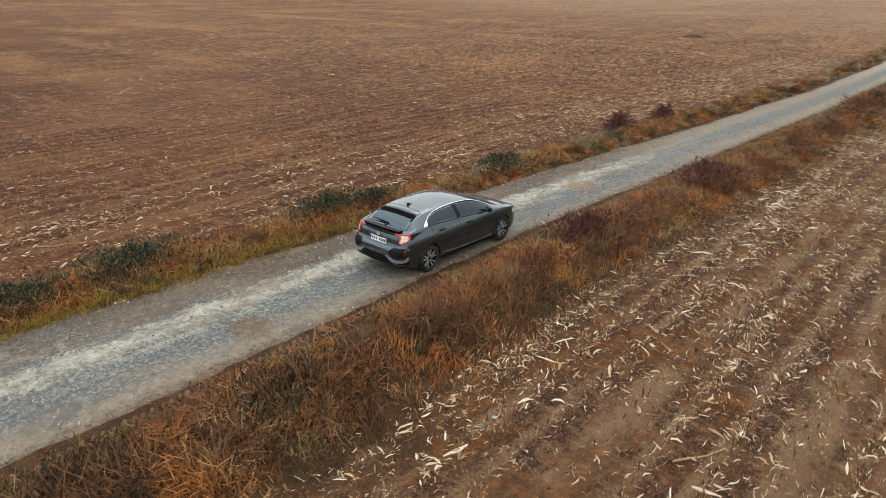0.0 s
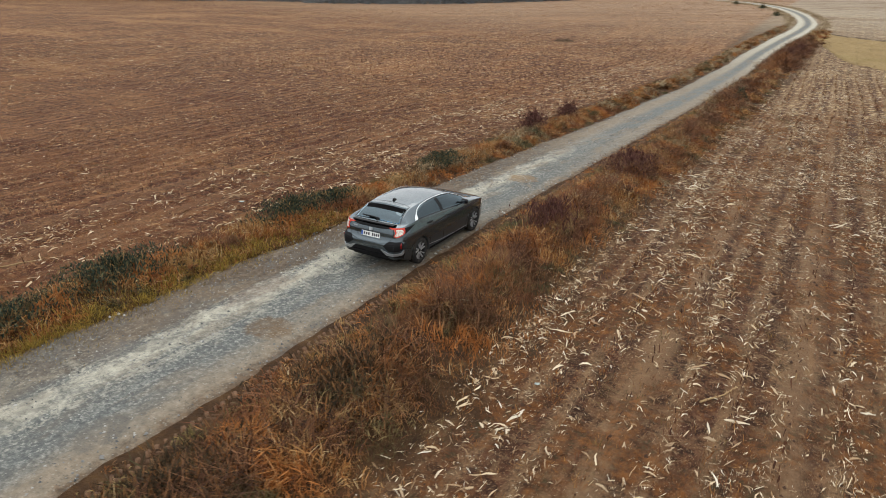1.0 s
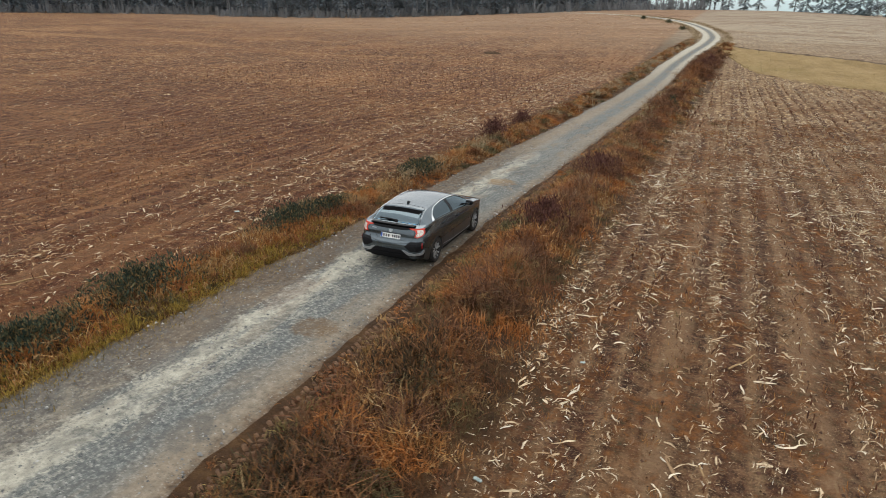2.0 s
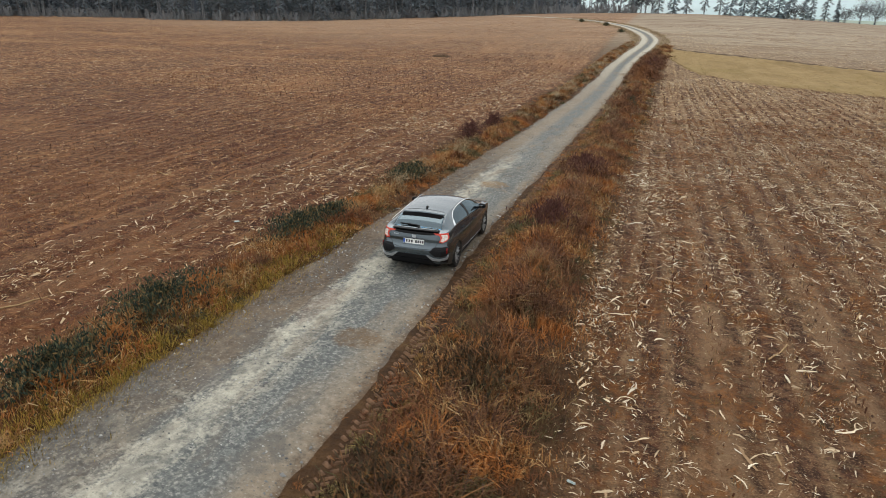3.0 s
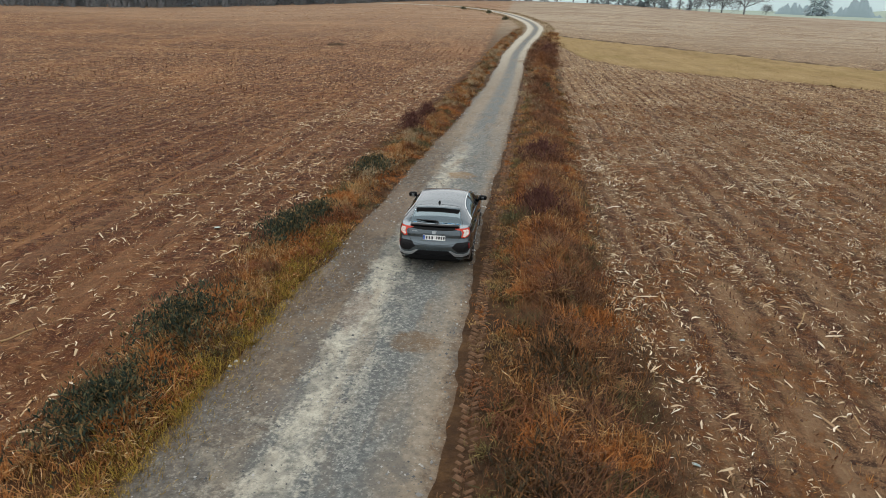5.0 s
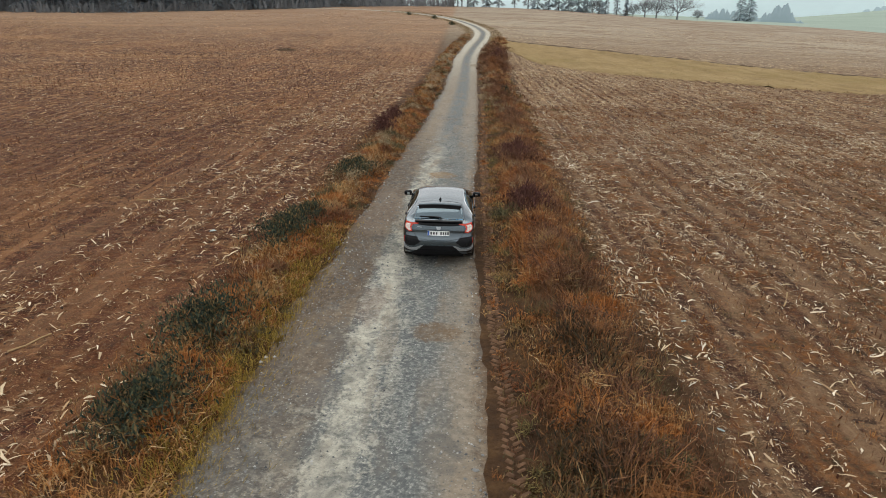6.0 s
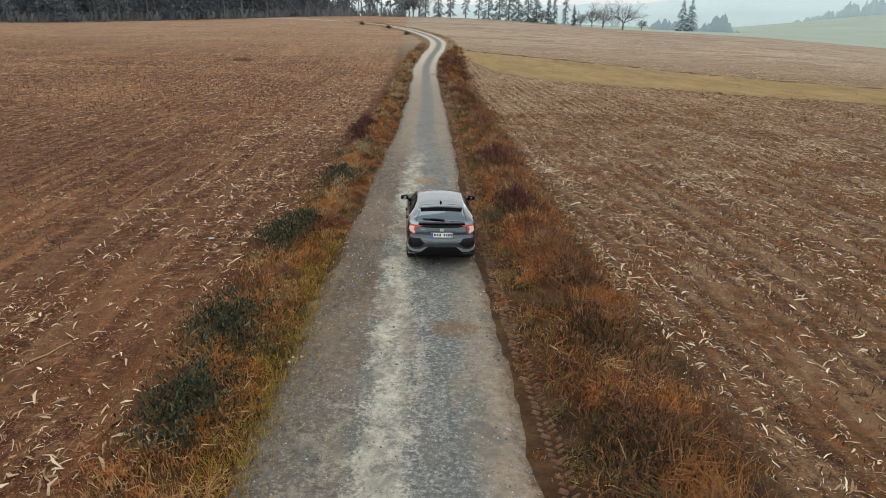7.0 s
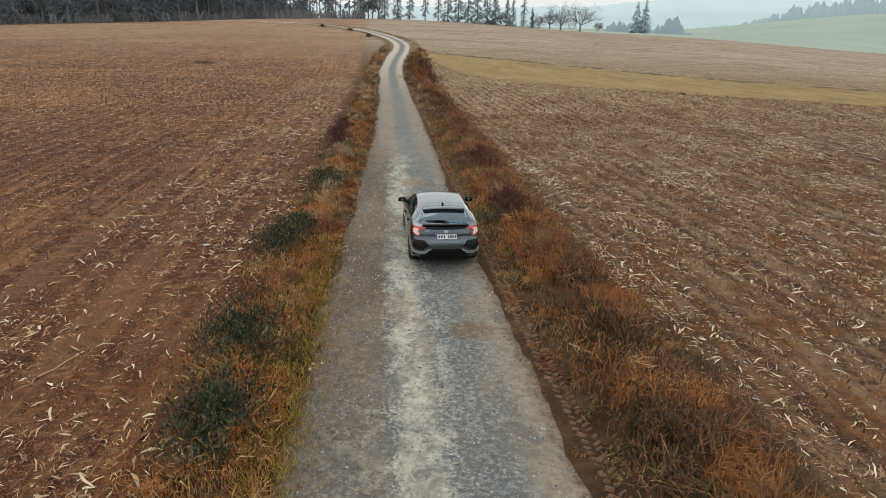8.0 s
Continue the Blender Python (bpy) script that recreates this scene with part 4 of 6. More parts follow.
crest = knots([(-2.25, 1.03), (-2.05, 1.062), (-1.93, 1.09), (-1.65, 1.235), (-1.4, 1.342), (-1.1, 1.382), (-0.6, 1.408), (-0.1, 1.404), (0.3, 1.345), (0.55, 1.262), (0.9, 1.105), (1.22, 0.985), (1.6, 0.915), (1.95, 0.81), (2.15, 0.69), (2.25, 0.58)])
rail_z = knots([(-2.25, 1.025), (-2.05, 1.056), (-1.93, 1.08), (-1.65, 1.208), (-1.4, 1.295), (-1.1, 1.332), (-0.6, 1.353), (-0.1, 1.348), (0.3, 1.295), (0.55, 1.22), (0.9, 1.065), (1.22, 0.955), (1.6, 0.89), (1.95, 0.795), (2.15, 0.675), (2.25, 0.57)])
rail_x = knots([(-2.25, 0.61), (-2.0, 0.66), (-1.7, 0.612), (-1.4, 0.572), (-1.0, 0.568), (-0.1, 0.575), (0.4, 0.595), (0.9, 0.67), (1.22, 0.73), (1.6, 0.74), (1.95, 0.68), (2.15, 0.58), (2.25, 0.45)])
tail_y = knots([(0.2, -2.1), (0.3, -2.16), (0.42, -2.205), (0.55, -2.225), (0.64, -2.222), (0.69, -2.205), (0.73, -2.14), (0.78, -2.112), (0.9, -2.09), (1.0, -2.06), (1.1, -2.02), (1.2, -1.98)])
nose_y = knots([(0.15, 2.1), (0.3, 2.24), (0.45, 2.26), (0.6, 2.25), (0.75, 2.2)])
WHEEL_Y, WHEEL_R = 1.35, 0.325


def sill(y):
    y = np.asarray(y, float)
    z = 0.215 + 0.115 * step(np.abs(y), 1.8, 2.15)
    for c in (-WHEEL_Y, WHEEL_Y):
        d = np.clip(0.362 ** 2 - (y - c) ** 2, 0, None)
        z = np.where(d > 0, np.maximum(z, WHEEL_R + np.sqrt(d)), z)
    return z


def bent(y, z):
    """Rounds tail and nose: the ends lie further in or out with height."""
    y, z = np.asarray(y, float), np.asarray(z, float)
    y1 = np.where(y < -1.75, -1.75 + (y + 1.75) * (tail_y(z) + 1.75) / (REAR + 1.75), y)
    return np.where(y > 1.75, 1.75 + (y - 1.75) * (nose_y(z) - 1.75) / (FRONT - 1.75), y1)


def on_flank(y, z):
    return np.stack(np.broadcast_arrays(half_w(y) * flank(z), bent(y, z), z), -1)


def on_pillar(y, v):
    """The side of the cabin: v from the belt (0) to the roof rail (1)."""
    y, v = np.broadcast_arrays(np.asarray(y, float), np.asarray(v, float))
    zb = belt(y)
    xb = half_w(y) * flank(zb)
    x = xb + (rail_x(y) - xb) * v + 0.035 * np.sin(np.pi * v) * np.clip((rail_z(y) - zb) / 0.35, 0, 1)
    z = zb + (rail_z(y) - zb) * v
    return np.stack([x, bent(y, z), z], -1)


def on_top(x, y):
    x, y = np.broadcast_arrays(np.asarray(x, float), np.asarray(y, float))
    q = np.clip(np.abs(x) / rail_x(y), 0, 1)
    z = rail_z(y) + (crest(y) - rail_z(y)) * (1 - q ** 2.2)
    return np.stack([x, bent(y, z), z], -1)


def on_tail(p, z):
    """The tail and on round its corner: p runs across from the middle, then forwards along the flank."""
    p, z = np.broadcast_arrays(np.asarray(p, float), np.asarray(z, float))
    xe = half_w(REAR) * flank(z)
    a = np.abs(p)
    ys = REAR + np.clip(a - xe, 0, None)
    y = np.where(a <= xe, tail_y(z) - 0.035 * (1 - np.clip(a / xe, 0, 1) ** 2), bent(ys, z))
    return np.stack([np.sign(p) * np.where(a <= xe, a, half_w(ys) * flank(z)), y, z], -1)


def lifted(fun, a, b_, off):
    """A point of a surface, moved off along its outward normal."""
    e = 0.004
    p = fun(a, b_)
    n = np.cross(fun(a + e, b_) - fun(a - e, b_), fun(a, b_ + e) - fun(a, b_ - e))
    n /= np.linalg.norm(n, axis=-1, keepdims=True) + 1e-9
    out = p - np.array((0, 0, 0.55)) * np.ones_like(p)
    out[..., 1] = np.where(np.abs(p[..., 1]) > 1.9, p[..., 1], 0) * 1.0
    n *= np.sign(np.sum(n * out, -1, keepdims=True))
    return p + n * np.asarray(off)[..., None]


def mirrored(p):
    q = p.copy()
    q[..., 0] *= -1
    return q


def decal(name, fun, poly, mat, parent, off=0.004, thick=0.008, side=1, cuts=3, label=""):
    """A thin panel with an outline in a surface's own coordinates, bent to that surface."""
    bm = bmesh.new()
    f = bm.faces.new([bm.verts.new((a, 0, c)) for a, c in poly])
    r = bmesh.ops.extrude_face_region(bm, geom=[f])
    for v in r["geom"]:
        if isinstance(v, bmesh.types.BMVert):
            v.co.y = 1
    bmesh.ops.triangulate(bm, faces=bm.faces)
    bmesh.ops.subdivide_edges(bm, edges=[e for e in bm.edges if abs(e.verts[0].co.y - e.verts[1].co.y) < 0.5], cuts=cuts, use_grid_fill=True)
    bmesh.ops.triangulate(bm, faces=bm.faces)
    co = np.array([v.co for v in bm.verts])
    q = lifted(fun, co[:, 0], co[:, 2], off - thick + co[:, 1] * thick)
    if side < 0:
        q = mirrored(q)
    for v, c in zip(bm.verts, q):
        v.co = c
    return part(name, bm, mat, parent, label)


def seam(name, fun, pts, width, mat, parent, off=0.0015, side=1, thick=0.004, n=8, label=""):
    """A narrow strip along a line on a surface: a shut line or a trim strip."""
    pts = np.array(pts, float)
    t = np.linspace(0, len(pts) - 1, n * (len(pts) - 1) + 1)
    a, c = np.interp(t, np.arange(len(pts)), pts[:, 0]), np.interp(t, np.arange(len(pts)), pts[:, 1])
    p = lifted(fun, a, c, np.full(len(t), off))
    low = lifted(fun, a, c, np.full(len(t), off - thick))
    nrm = p - low
    nrm /= np.linalg.norm(nrm, axis=1)[:, None]
    tan_ = np.gradient(p, axis=0)
    s = np.cross(tan_, nrm)
    s *= width / 2 / (np.linalg.norm(s, axis=1)[:, None] + 1e-9)
    rows = np.stack([low - s, p - s, p + s, low + s], 1)
    if side < 0:
        rows = mirrored(rows)
    return part(name, smooth(mesh_of(name, rows.reshape(-1, 3), grid_faces(len(t), 4)), False), mat, parent, label)


def sheet(name, fun, as_, lo, hi, n, mat, parent, off=0.005, thick=0.006, side=1, label=""):
    """A panel over a stretch of a surface, from lo(a) to hi(a), with a turned-in rim."""
    as_ = np.asarray(as_, float)
    s = np.linspace(0, 1, n)
    L, H = lo(as_)[:, None], hi(as_)[:, None]
    Bv = L + (H - L) * s[None]
    Av = np.repeat(as_[:, None], n, 1)
    p = lifted(fun, Av, Bv, np.full(Av.shape, off))
    rim = lifted(fun, Av, Bv, np.full(Av.shape, off - thick))
    if side < 0:
        p, rim = mirrored(p), mirrored(rim)
    m = len(as_)
    v = np.concatenate([p.reshape(-1, 3), rim.reshape(-1, 3)])
    f = [grid_faces(m, n)]
    q = v[f[0][len(f[0]) // 2]]
    if np.dot(np.cross(q[1] - q[0], q[3] - q[0]), p[m // 2, n // 2] - rim[m // 2, n // 2]) < 0:
        f[0] = f[0][:, ::-1]
    i = np.arange(m - 1)
    j = np.arange(n - 1)
    k = m * n
    for a0, a1 in ((i * n, (i + 1) * n), (i * n + n - 1, (i + 1) * n + n - 1), (j, j + 1), ((m - 1) * n + j, (m - 1) * n + j + 1)):
        f.append(np.stack([a0, a1, a1 + k, a0 + k], -1))
    return part(name, smooth(mesh_of(name, v, np.concatenate(f))), mat, parent, label)


def const(c):
    return lambda a: np.full(np.shape(a), float(c))


win_top = knots([(-1.42, 0.16), (-1.32, 0.42), (-1.18, 0.68), (-0.98, 0.85), (-0.6, 0.92), (-0.1, 0.93), (0.95, 0.93)])


rear_half = knots([(-1.99, 0.605), (-1.45, 0.54)])
front_half = knots([(0.5, 0.55), (1.2, 0.66)])


def box_bm(cx, cy, cz, sx, sy, sz, bevel=0.0, segs=2):
    bm = bmesh.new()
    bmesh.ops.create_cube(bm, size=1)
    bmesh.ops.scale(bm, vec=(sx, sy, sz), verts=bm.verts)
    if bevel:
        bmesh.ops.bevel(bm, geom=list(bm.edges), offset=bevel, segments=segs, affect="EDGES", profile=0.5)
    bmesh.ops.translate(bm, vec=(cx, cy, cz), verts=bm.verts)
    return bm


def lathe(profile, n, y0=0):
    """Turns a profile of (radius, across) round the x axis."""
    pr = np.array(profile, float)
    a = np.linspace(0, 2 * math.pi, n, endpoint=False)
    v = np.stack([np.repeat(pr[None, :, 1], n, 0), pr[None, :, 0] * np.cos(a)[:, None], pr[None, :, 0] * np.sin(a)[:, None]], -1)
    m = len(pr)
    i, j = np.meshgrid(np.arange(n), np.arange(m - 1), indexing="ij")
    f = np.stack([i * m + j, i * m + j + 1, ((i + 1) % n) * m + j + 1, ((i + 1) % n) * m + j], -1).reshape(-1, 4)
    return v.reshape(-1, 3), f


TOP_ROWS = [0.98, 0.95, 0.92, 0.88, 0.84, 0.8, 0.75, 0.7, 0.64, 0.58, 0.5, 0.42, 0.34, 0.26, 0.17, 0.08, 0.0]


def build_car():
    car = new("car")
    tagged(car, "dark grey metallic five-door hatchback standing on the gravel track", "car")
    # body shell
    ys = np.unique(np.round(np.concatenate([np.linspace(REAR, FRONT, 161), -WHEEL_Y + 0.3618 * np.cos(np.linspace(0, math.pi, 25)), WHEEL_Y + 0.3618 * np.cos(np.linspace(0, math.pi, 25))]), 4))
    n = len(ys)
    rows = []
    zb, zt = sill(ys), belt(ys)
    first = on_flank(ys, zb)
    lip = first.copy()
    lip[:, 0] -= 0.07
    rows.append(lip)
    for s_ in np.linspace(0, 1, 45):
        rows.append(on_flank(ys, zb + (zt - zb) * s_))
    for v in (0.12, 0.3, 0.5, 0.7, 0.88, 0.96, 1.0):
        rows.append(on_pillar(ys, np.full(n, v)))
    for q in TOP_ROWS:
        rows.append(on_top(rail_x(ys) * q, ys))
    half = np.stack(rows, 1)
    other = mirrored(half[:, ::-1])[:, 1:]
    ring = np.concatenate([half, other], 1)
    m = ring.shape[1]
    verts = ring.reshape(-1, 3)
    faces = grid_faces(n, m)
    # openings for the windows
    yc = (ys[:-1] + ys[1:]) / 2
    keep = np.ones((n - 1, m - 1), bool)
    vv = [0] * 46 + [0.12, 0.3, 0.5, 0.7, 0.88, 0.96, 1.0]
    for j in range(m - 1):
        jj = j if j < len(rows) - 1 else m - 2 - j
        if 45 <= jj < 52:
            vm = (vv[jj] + vv[jj + 1]) / 2
            keep[:, j] &= ~(((yc > -1.3) & (yc < -0.37) | (yc > -0.25) & (yc < 0.86)) & (vm > 0.1) & (vm < win_top(yc) - 0.05))
        if jj >= 53:
            xm = rail_x(yc) * (TOP_ROWS[jj - 53] + TOP_ROWS[min(jj - 52, len(TOP_ROWS) - 1)]) / 2
            keep[:, j] &= ~((yc > -1.93) & (yc < -1.47) & (xm < rear_half(yc) - 0.025)) & ~((yc > 0.6) & (yc < 1.1) & (xm < front_half(yc) - 0.025))
    faces = faces[keep.ravel()]
    me = smooth(mesh_of("body", verts, faces))
    part("body", me, paint, car, "dark grey metallic bodywork, dusty low down")
    # tail and nose panels
    for end, fun_y, nm in ((0, tail_y, "tail_panel"), (n - 1, nose_y, "nose_panel")):
        zs = zb[end] + (zt[end] - zb[end]) * np.linspace(0, 1, 45)
        xe = half_w(ys[end]) * flank(zs)
        u = np.linspace(-1, 1, 49)
        Xp = xe[:, None] * u[None]
        sgn = -1 if end == 0 else 1
        Yp = fun_y(zs)[:, None] + sgn * 0.035 * (1 - u[None] ** 2)
        v = np.stack([Xp, Yp, np.repeat(zs[:, None], 49, 1)], -1)
        part(nm, smooth(mesh_of(nm, v.reshape(-1, 3), grid_faces(45, 49)[:, ::(1 if sgn < 0 else -1)])), paint, car)
    part("underbody", box_bm(0, 0, 0.36, 1.24, 4.1, 0.32, 0.05), black, car)
    # glass
    for side in (1, -1):
        sheet("side_window", on_pillar, np.linspace(-0.27, 0.90, 24), const(0.06), win_top, 8, side_glass, car, 0.004, 0.012, side)
        sheet("side_window", on_pillar, np.linspace(-1.385, -0.35, 26), const(0.06), win_top, 8, side_glass, car, 0.004, 0.012, side)
        sheet("window_pillar", on_pillar, np.linspace(-0.365, -0.255, 4), const(0.03), win_top, 8, gloss_black, car, 0.007, 0.012, side)
        seam("window_sill_trim", on_pillar, [(0.95, 0.045), (0.3, 0.045), (-0.5, 0.045), (-1.4, 0.045)], 0.026, gloss_black, car, 0.006, side)
        seam("chrome_strip", on_pillar, [(0.93, 0.93), (0.7, 0.955), (0.4, 0.96), (0.0, 0.96), (-0.6, 0.955), (-0.98, 0.89), (-1.18, 0.73), (-1.32, 0.48), (-1.42, 0.22), (-1.46, 0.05)], 0.015, chrome, car, 0.009, side, 0.012, 6, "bright chrome strip over the side windows")
        decal("chrome_corner", on_pillar, [(-1.36, 0.05), (-1.48, 0.03), (-1.43, 0.28), (-1.33, 0.5), (-1.30, 0.46)], chrome, car, 0.008, 0.01, side, 2)
    sheet("rear_window", lambda y, x: on_top(x, y), np.linspace(-1.945, -1.485, 14), lambda y: -rear_half(y), rear_half, 25, glass, car, 0.008, 0.02)
    sheet("roof_spoiler_underside", lambda y, x: on_top(x, y), np.linspace(-1.585, -1.44, 5), lambda y: -rear_half(y) * (0.9 + 0.6 * (y + 1.585)), lambda y: rear_half(y) * (0.9 + 0.6 * (y + 1.585)), 25, deep_black, car, 0.011, 0.02)
    sheet("windscreen", lambda y, x: on_top(x, y), np.linspace(0.53, 1.14, 12), lambda y: -front_half(y), front_half, 13, glass, car, 0.006, 0.014)
    sheet("cowl", lambda y, x: on_top(x, y), np.linspace(1.12, 1.22, 3), lambda y: -front_half(y), front_half, 9, black, car, 0.004, 0.012)
    # roof spoiler: a body-coloured lip over the rear window
    v, f = [], []
    xs = np.linspace(-0.53, 0.53, 15)
    for x in xs:
        top = on_top(x, -1.34)
        z, yb = top[2], -1.47 + 0.06 * (x / 0.53) ** 4
        v += [(x, -1.30, on_top(x, -1.30)[2] + 0.002), (x, -1.40, z + 0.006), (x, yb, z - 0.012), (x, yb + 0.006, z - 0.032), (x, -1.36, z - 0.03)]
    part("roof_spoiler", smooth(mesh_of("roof_spoiler", v, grid_faces(15, 5))), paint, car)
    # black wing that crosses the tail between the lamps
    v = []
    for x in np.linspace(-0.57, 0.57, 17):
        k = abs(x) / 0.57
        y0 = -2.035 + 0.05 * k ** 3
        zz = 1.1 - 0.012 * k ** 4
        v += [(x, y0 + 0.13, zz - 0.03), (x, y0 + 0.06, zz - 0.002), (x, y0 - 0.05, zz + 0.004), (x, y0 - 0.062, zz - 0.006), (x, y0 - 0.05, zz - 0.03), (x, y0 + 0.0, zz - 0.06)]
    part("tail_wing", smooth(mesh_of("tail_wing", v, grid_faces(17, 6))), gloss_black, car, "gloss black wing across the tail")
    decal("tail_band", on_tail, [(-0.56, 1.015), (-0.54, 1.045), (0.54, 1.045), (0.56, 1.015), (0.4, 0.992), (0.25, 0.985), (-0.25, 0.985), (-0.4, 0.992)][::-1], gloss_black, car, 0.005, 0.008, 1, 5)
    for side in (1, -1):
        lamp = decal("tail_lamp", on_tail, [(0.47, 1.04), (0.70, 1.048), (0.86, 1.045), (0.97, 1.035), (0.965, 0.99), (0.90, 0.915), (0.70, 0.835), (0.625, 0.85), (0.655, 0.94), (0.62, 1.0), (0.52, 1.015)], red_lens, car, 0.012, 0.02, side, 3, "red C-shaped tail lamp with a clear middle")
        decal("lens", on_tail, [(0.655, 1.012), (0.80, 1.012), (0.862, 0.975), (0.835, 0.915), (0.705, 0.862), (0.655, 0.868), (0.688, 0.945)], clear_lens, lamp, 0.016, 0.01, side, 3)
        decal("lamp_end", on_tail, [(0.90, 1.03), (1.36, 1.03), (1.15, 0.97), (0.96, 0.915), (0.915, 0.915), (0.93, 0.97)], gloss_black, lamp, 0.015, 0.01, side, 3)
        decal("bumper_vent", on_tail, [(0.42, 0.635), (0.52, 0.725), (0.80, 0.745), (0.87, 0.72), (0.90, 0.61), (0.87, 0.54), (0.57, 0.525)], black, car, 0.01, 0.02, side, 4, "black hexagonal bumper recess")
        decal("reflector", on_tail, [(0.81, 0.715), (0.84, 0.715), (0.86, 0.60), (0.83, 0.59)], reflector_red, car, 0.018, 0.012, side, 2)
        decal("bumper_lip", on_tail, [(0.36, 0.545), (0.42, 0.545), (0.545, 0.482), (0.84, 0.485), (0.89, 0.53), (0.93, 0.535), (0.93, 0.485), (0.90, 0.45), (0.84, 0.425), (0.51, 0.42)], silver, car, 0.02, 0.03, side, 3, "silver-grey bumper lip")
        seam("tailgate_gap", on_tail, [(0.60, 1.02), (0.615, 0.88), (0.53, 0.715), (0.25, 0.675), (0.0, 0.675)], 0.008, black, car, 0.0015, side)
        seam("bumper_gap", on_tail, [(0.60, 0.83), (0.80, 0.86), (0.95, 0.9), (1.2, 0.91)], 0.006, black, car, 0.0015, side)
        # the plate's recess is not sunk in: a dark line stands for its shaded rim
        seam("recess_shade_line", on_tail, [(0.0, 0.90), (0.32, 0.905), (0.40, 0.80), (0.34, 0.74), (0.0, 0.735)], 0.005, black, car, 0.001, side)
    decal("diffuser", on_tail, [(-0.44, 0.54), (0.44, 0.54), (0.56, 0.44), (0.96, 0.465), (0.90, 0.325), (-0.90, 0.325), (-0.96, 0.465), (-0.56, 0.44)], black, car, 0.01, 0.02, 1, 5, "black diffuser under the bumper")
    part("diffuser_bar", box_bm(0, -2.262, 0.435, 0.86, 0.03, 0.02, 0.006), gloss_black, car)
    # number plate with unreadable bars
    plate = decal("number_plate", on_tail, [(-0.26, 0.762), (0.26, 0.762), (0.26, 0.872), (-0.26, 0.872)], plate_white, car, 0.012, 0.014, 1, 4, "white number plate with a blue band")
    decal("blue_band", on_tail, [(-0.257, 0.765), (-0.215, 0.765), (-0.215, 0.869), (-0.257, 0.869)], plate_blue, plate, 0.015, 0.004, 1, 1)
    for i, x in enumerate((-0.19, -0.125, -0.06, 0.045, 0.10, 0.155, 0.21)):
        decal("plate_bar", on_tail, [(x, 0.783), (x + 0.036, 0.783), (x + 0.036, 0.85), (x, 0.85)], plate_ink, plate, 0.015, 0.004, 1, 1)
    decal("badge", on_tail, [(-0.044, 0.905), (0.044, 0.905), (0.054, 0.972), (-0.054, 0.972)], silver, car, 0.014, 0.014, 1, 2, "plain chrome badge")
    decal("name_badge", on_tail, [(-0.52, 0.945), (-0.40, 0.94), (-0.40, 0.955), (-0.52, 0.96)], silver, car, 0.006, 0.006, 1, 1)
    # rear wiper
    wiper = part("rear_wiper", box_bm(0.05, -1.93, 1.115, 0.07, 0.05, 0.035, 0.012), black, car)
    seam("wiper_arm", lambda x, y: on_top(x, y), [(0.05, -1.90), (-0.12, -1.872), (-0.26, -1.862)], 0.026, black, wiper, 0.03, 1, 0.018)
    seam("wiper_blade", lambda x, y: on_top(x, y), [(-0.46, -1.845), (-0.2, -1.868), (0.0, -1.87)], 0.02, black, wiper, 0.022, 1, 0.018)
    # roof aerial
    bm = bmesh.new()
    pts = [(-0.028, 0.08, 0), (0.028, 0.08, 0), (0.034, -0.07, 0), (-0.034, -0.07, 0), (-0.008, -0.035, 0.062), (0.008, -0.035, 0.062), (0.01, -0.075, 0.058), (-0.01, -0.075, 0.058)]
    bv = [bm.verts.new((x, y - 1.12, z + float(on_top(0.0, -1.12)[2]) - 0.012)) for x, y, z in pts]
    for q in ((0, 1, 2, 3), (0, 1, 5, 4), (1, 2, 6, 5), (2, 3, 7, 6), (3, 0, 4, 7), (4, 5, 6, 7)):
        bm.faces.new([bv[i] for i in q])
    part("roof_aerial", bm, gloss_black, car)
    # flanks: shut lines, handles, sills, mirrors
    for side in (1, -1):
        seam("door_gap", on_flank, [(0.98, 0.88), (1.0, 0.7), (0.93, 0.45), (0.86, 0.30)], 0.007, black, car, 0.0015, side)
        seam("door_gap", on_flank, [(-0.31, 1.01), (-0.30, 0.7), (-0.28, 0.30)], 0.007, black, car, 0.0015, side)
        seam("door_gap", on_flank, [(-1.30, 1.09), (-1.2, 0.9), (-1.0, 0.72), (-0.92, 0.5), (-0.90, 0.32)], 0.007, black, car, 0.0015, side)
        seam("door_gap", on_flank, [(0.86, 0.30), (-0.3, 0.30), (-0.88, 0.32)], 0.008, black, car, 0.0015, side)
        seam("sill_strip", on_flank, [(0.93, 0.245), (0.0, 0.245), (-0.94, 0.245)], 0.05, black, car, 0.01, side, 0.02)
        seam("sill_line", on_flank, [(0.92, 0.285), (0.3, 0.29), (-0.4, 0.31), (-0.95, 0.36)], 0.014, silver, car, 0.006, side, 0.012)
        seam("body_crease", on_flank, [(1.6, 0.80), (0.6, 0.815), (-0.4, 0.83), (-1.3, 0.86), (-1.8, 0.88)], 0.004, paint, car, 0.004, side, 0.006)
        for y in (0.02, -0.93):
            z = 0.86 if y > -0.5 else 0.92
            p = lifted(on_flank, np.array(y), np.array(z), np.array(0.02))
            h = part("door_handle", box_bm(side * p[0], y, z, 0.026, 0.2, 0.03, 0.011, 3), gloss_black, car, "dark door handle")
            part("handle_recess", box_bm(side * (p[0] - 0.018), y, z - 0.004, 0.012, 0.15, 0.055, 0.005), black, h)
            part("handle_strip", box_bm(side * (p[0] + 0.012), y, z + 0.004, 0.006, 0.12, 0.006, 0.002), gloss_black, h)
        bm = box_bm(side * 0.955, 0.64, 1.025, 0.21, 0.12, 0.14, 0.05, 4)
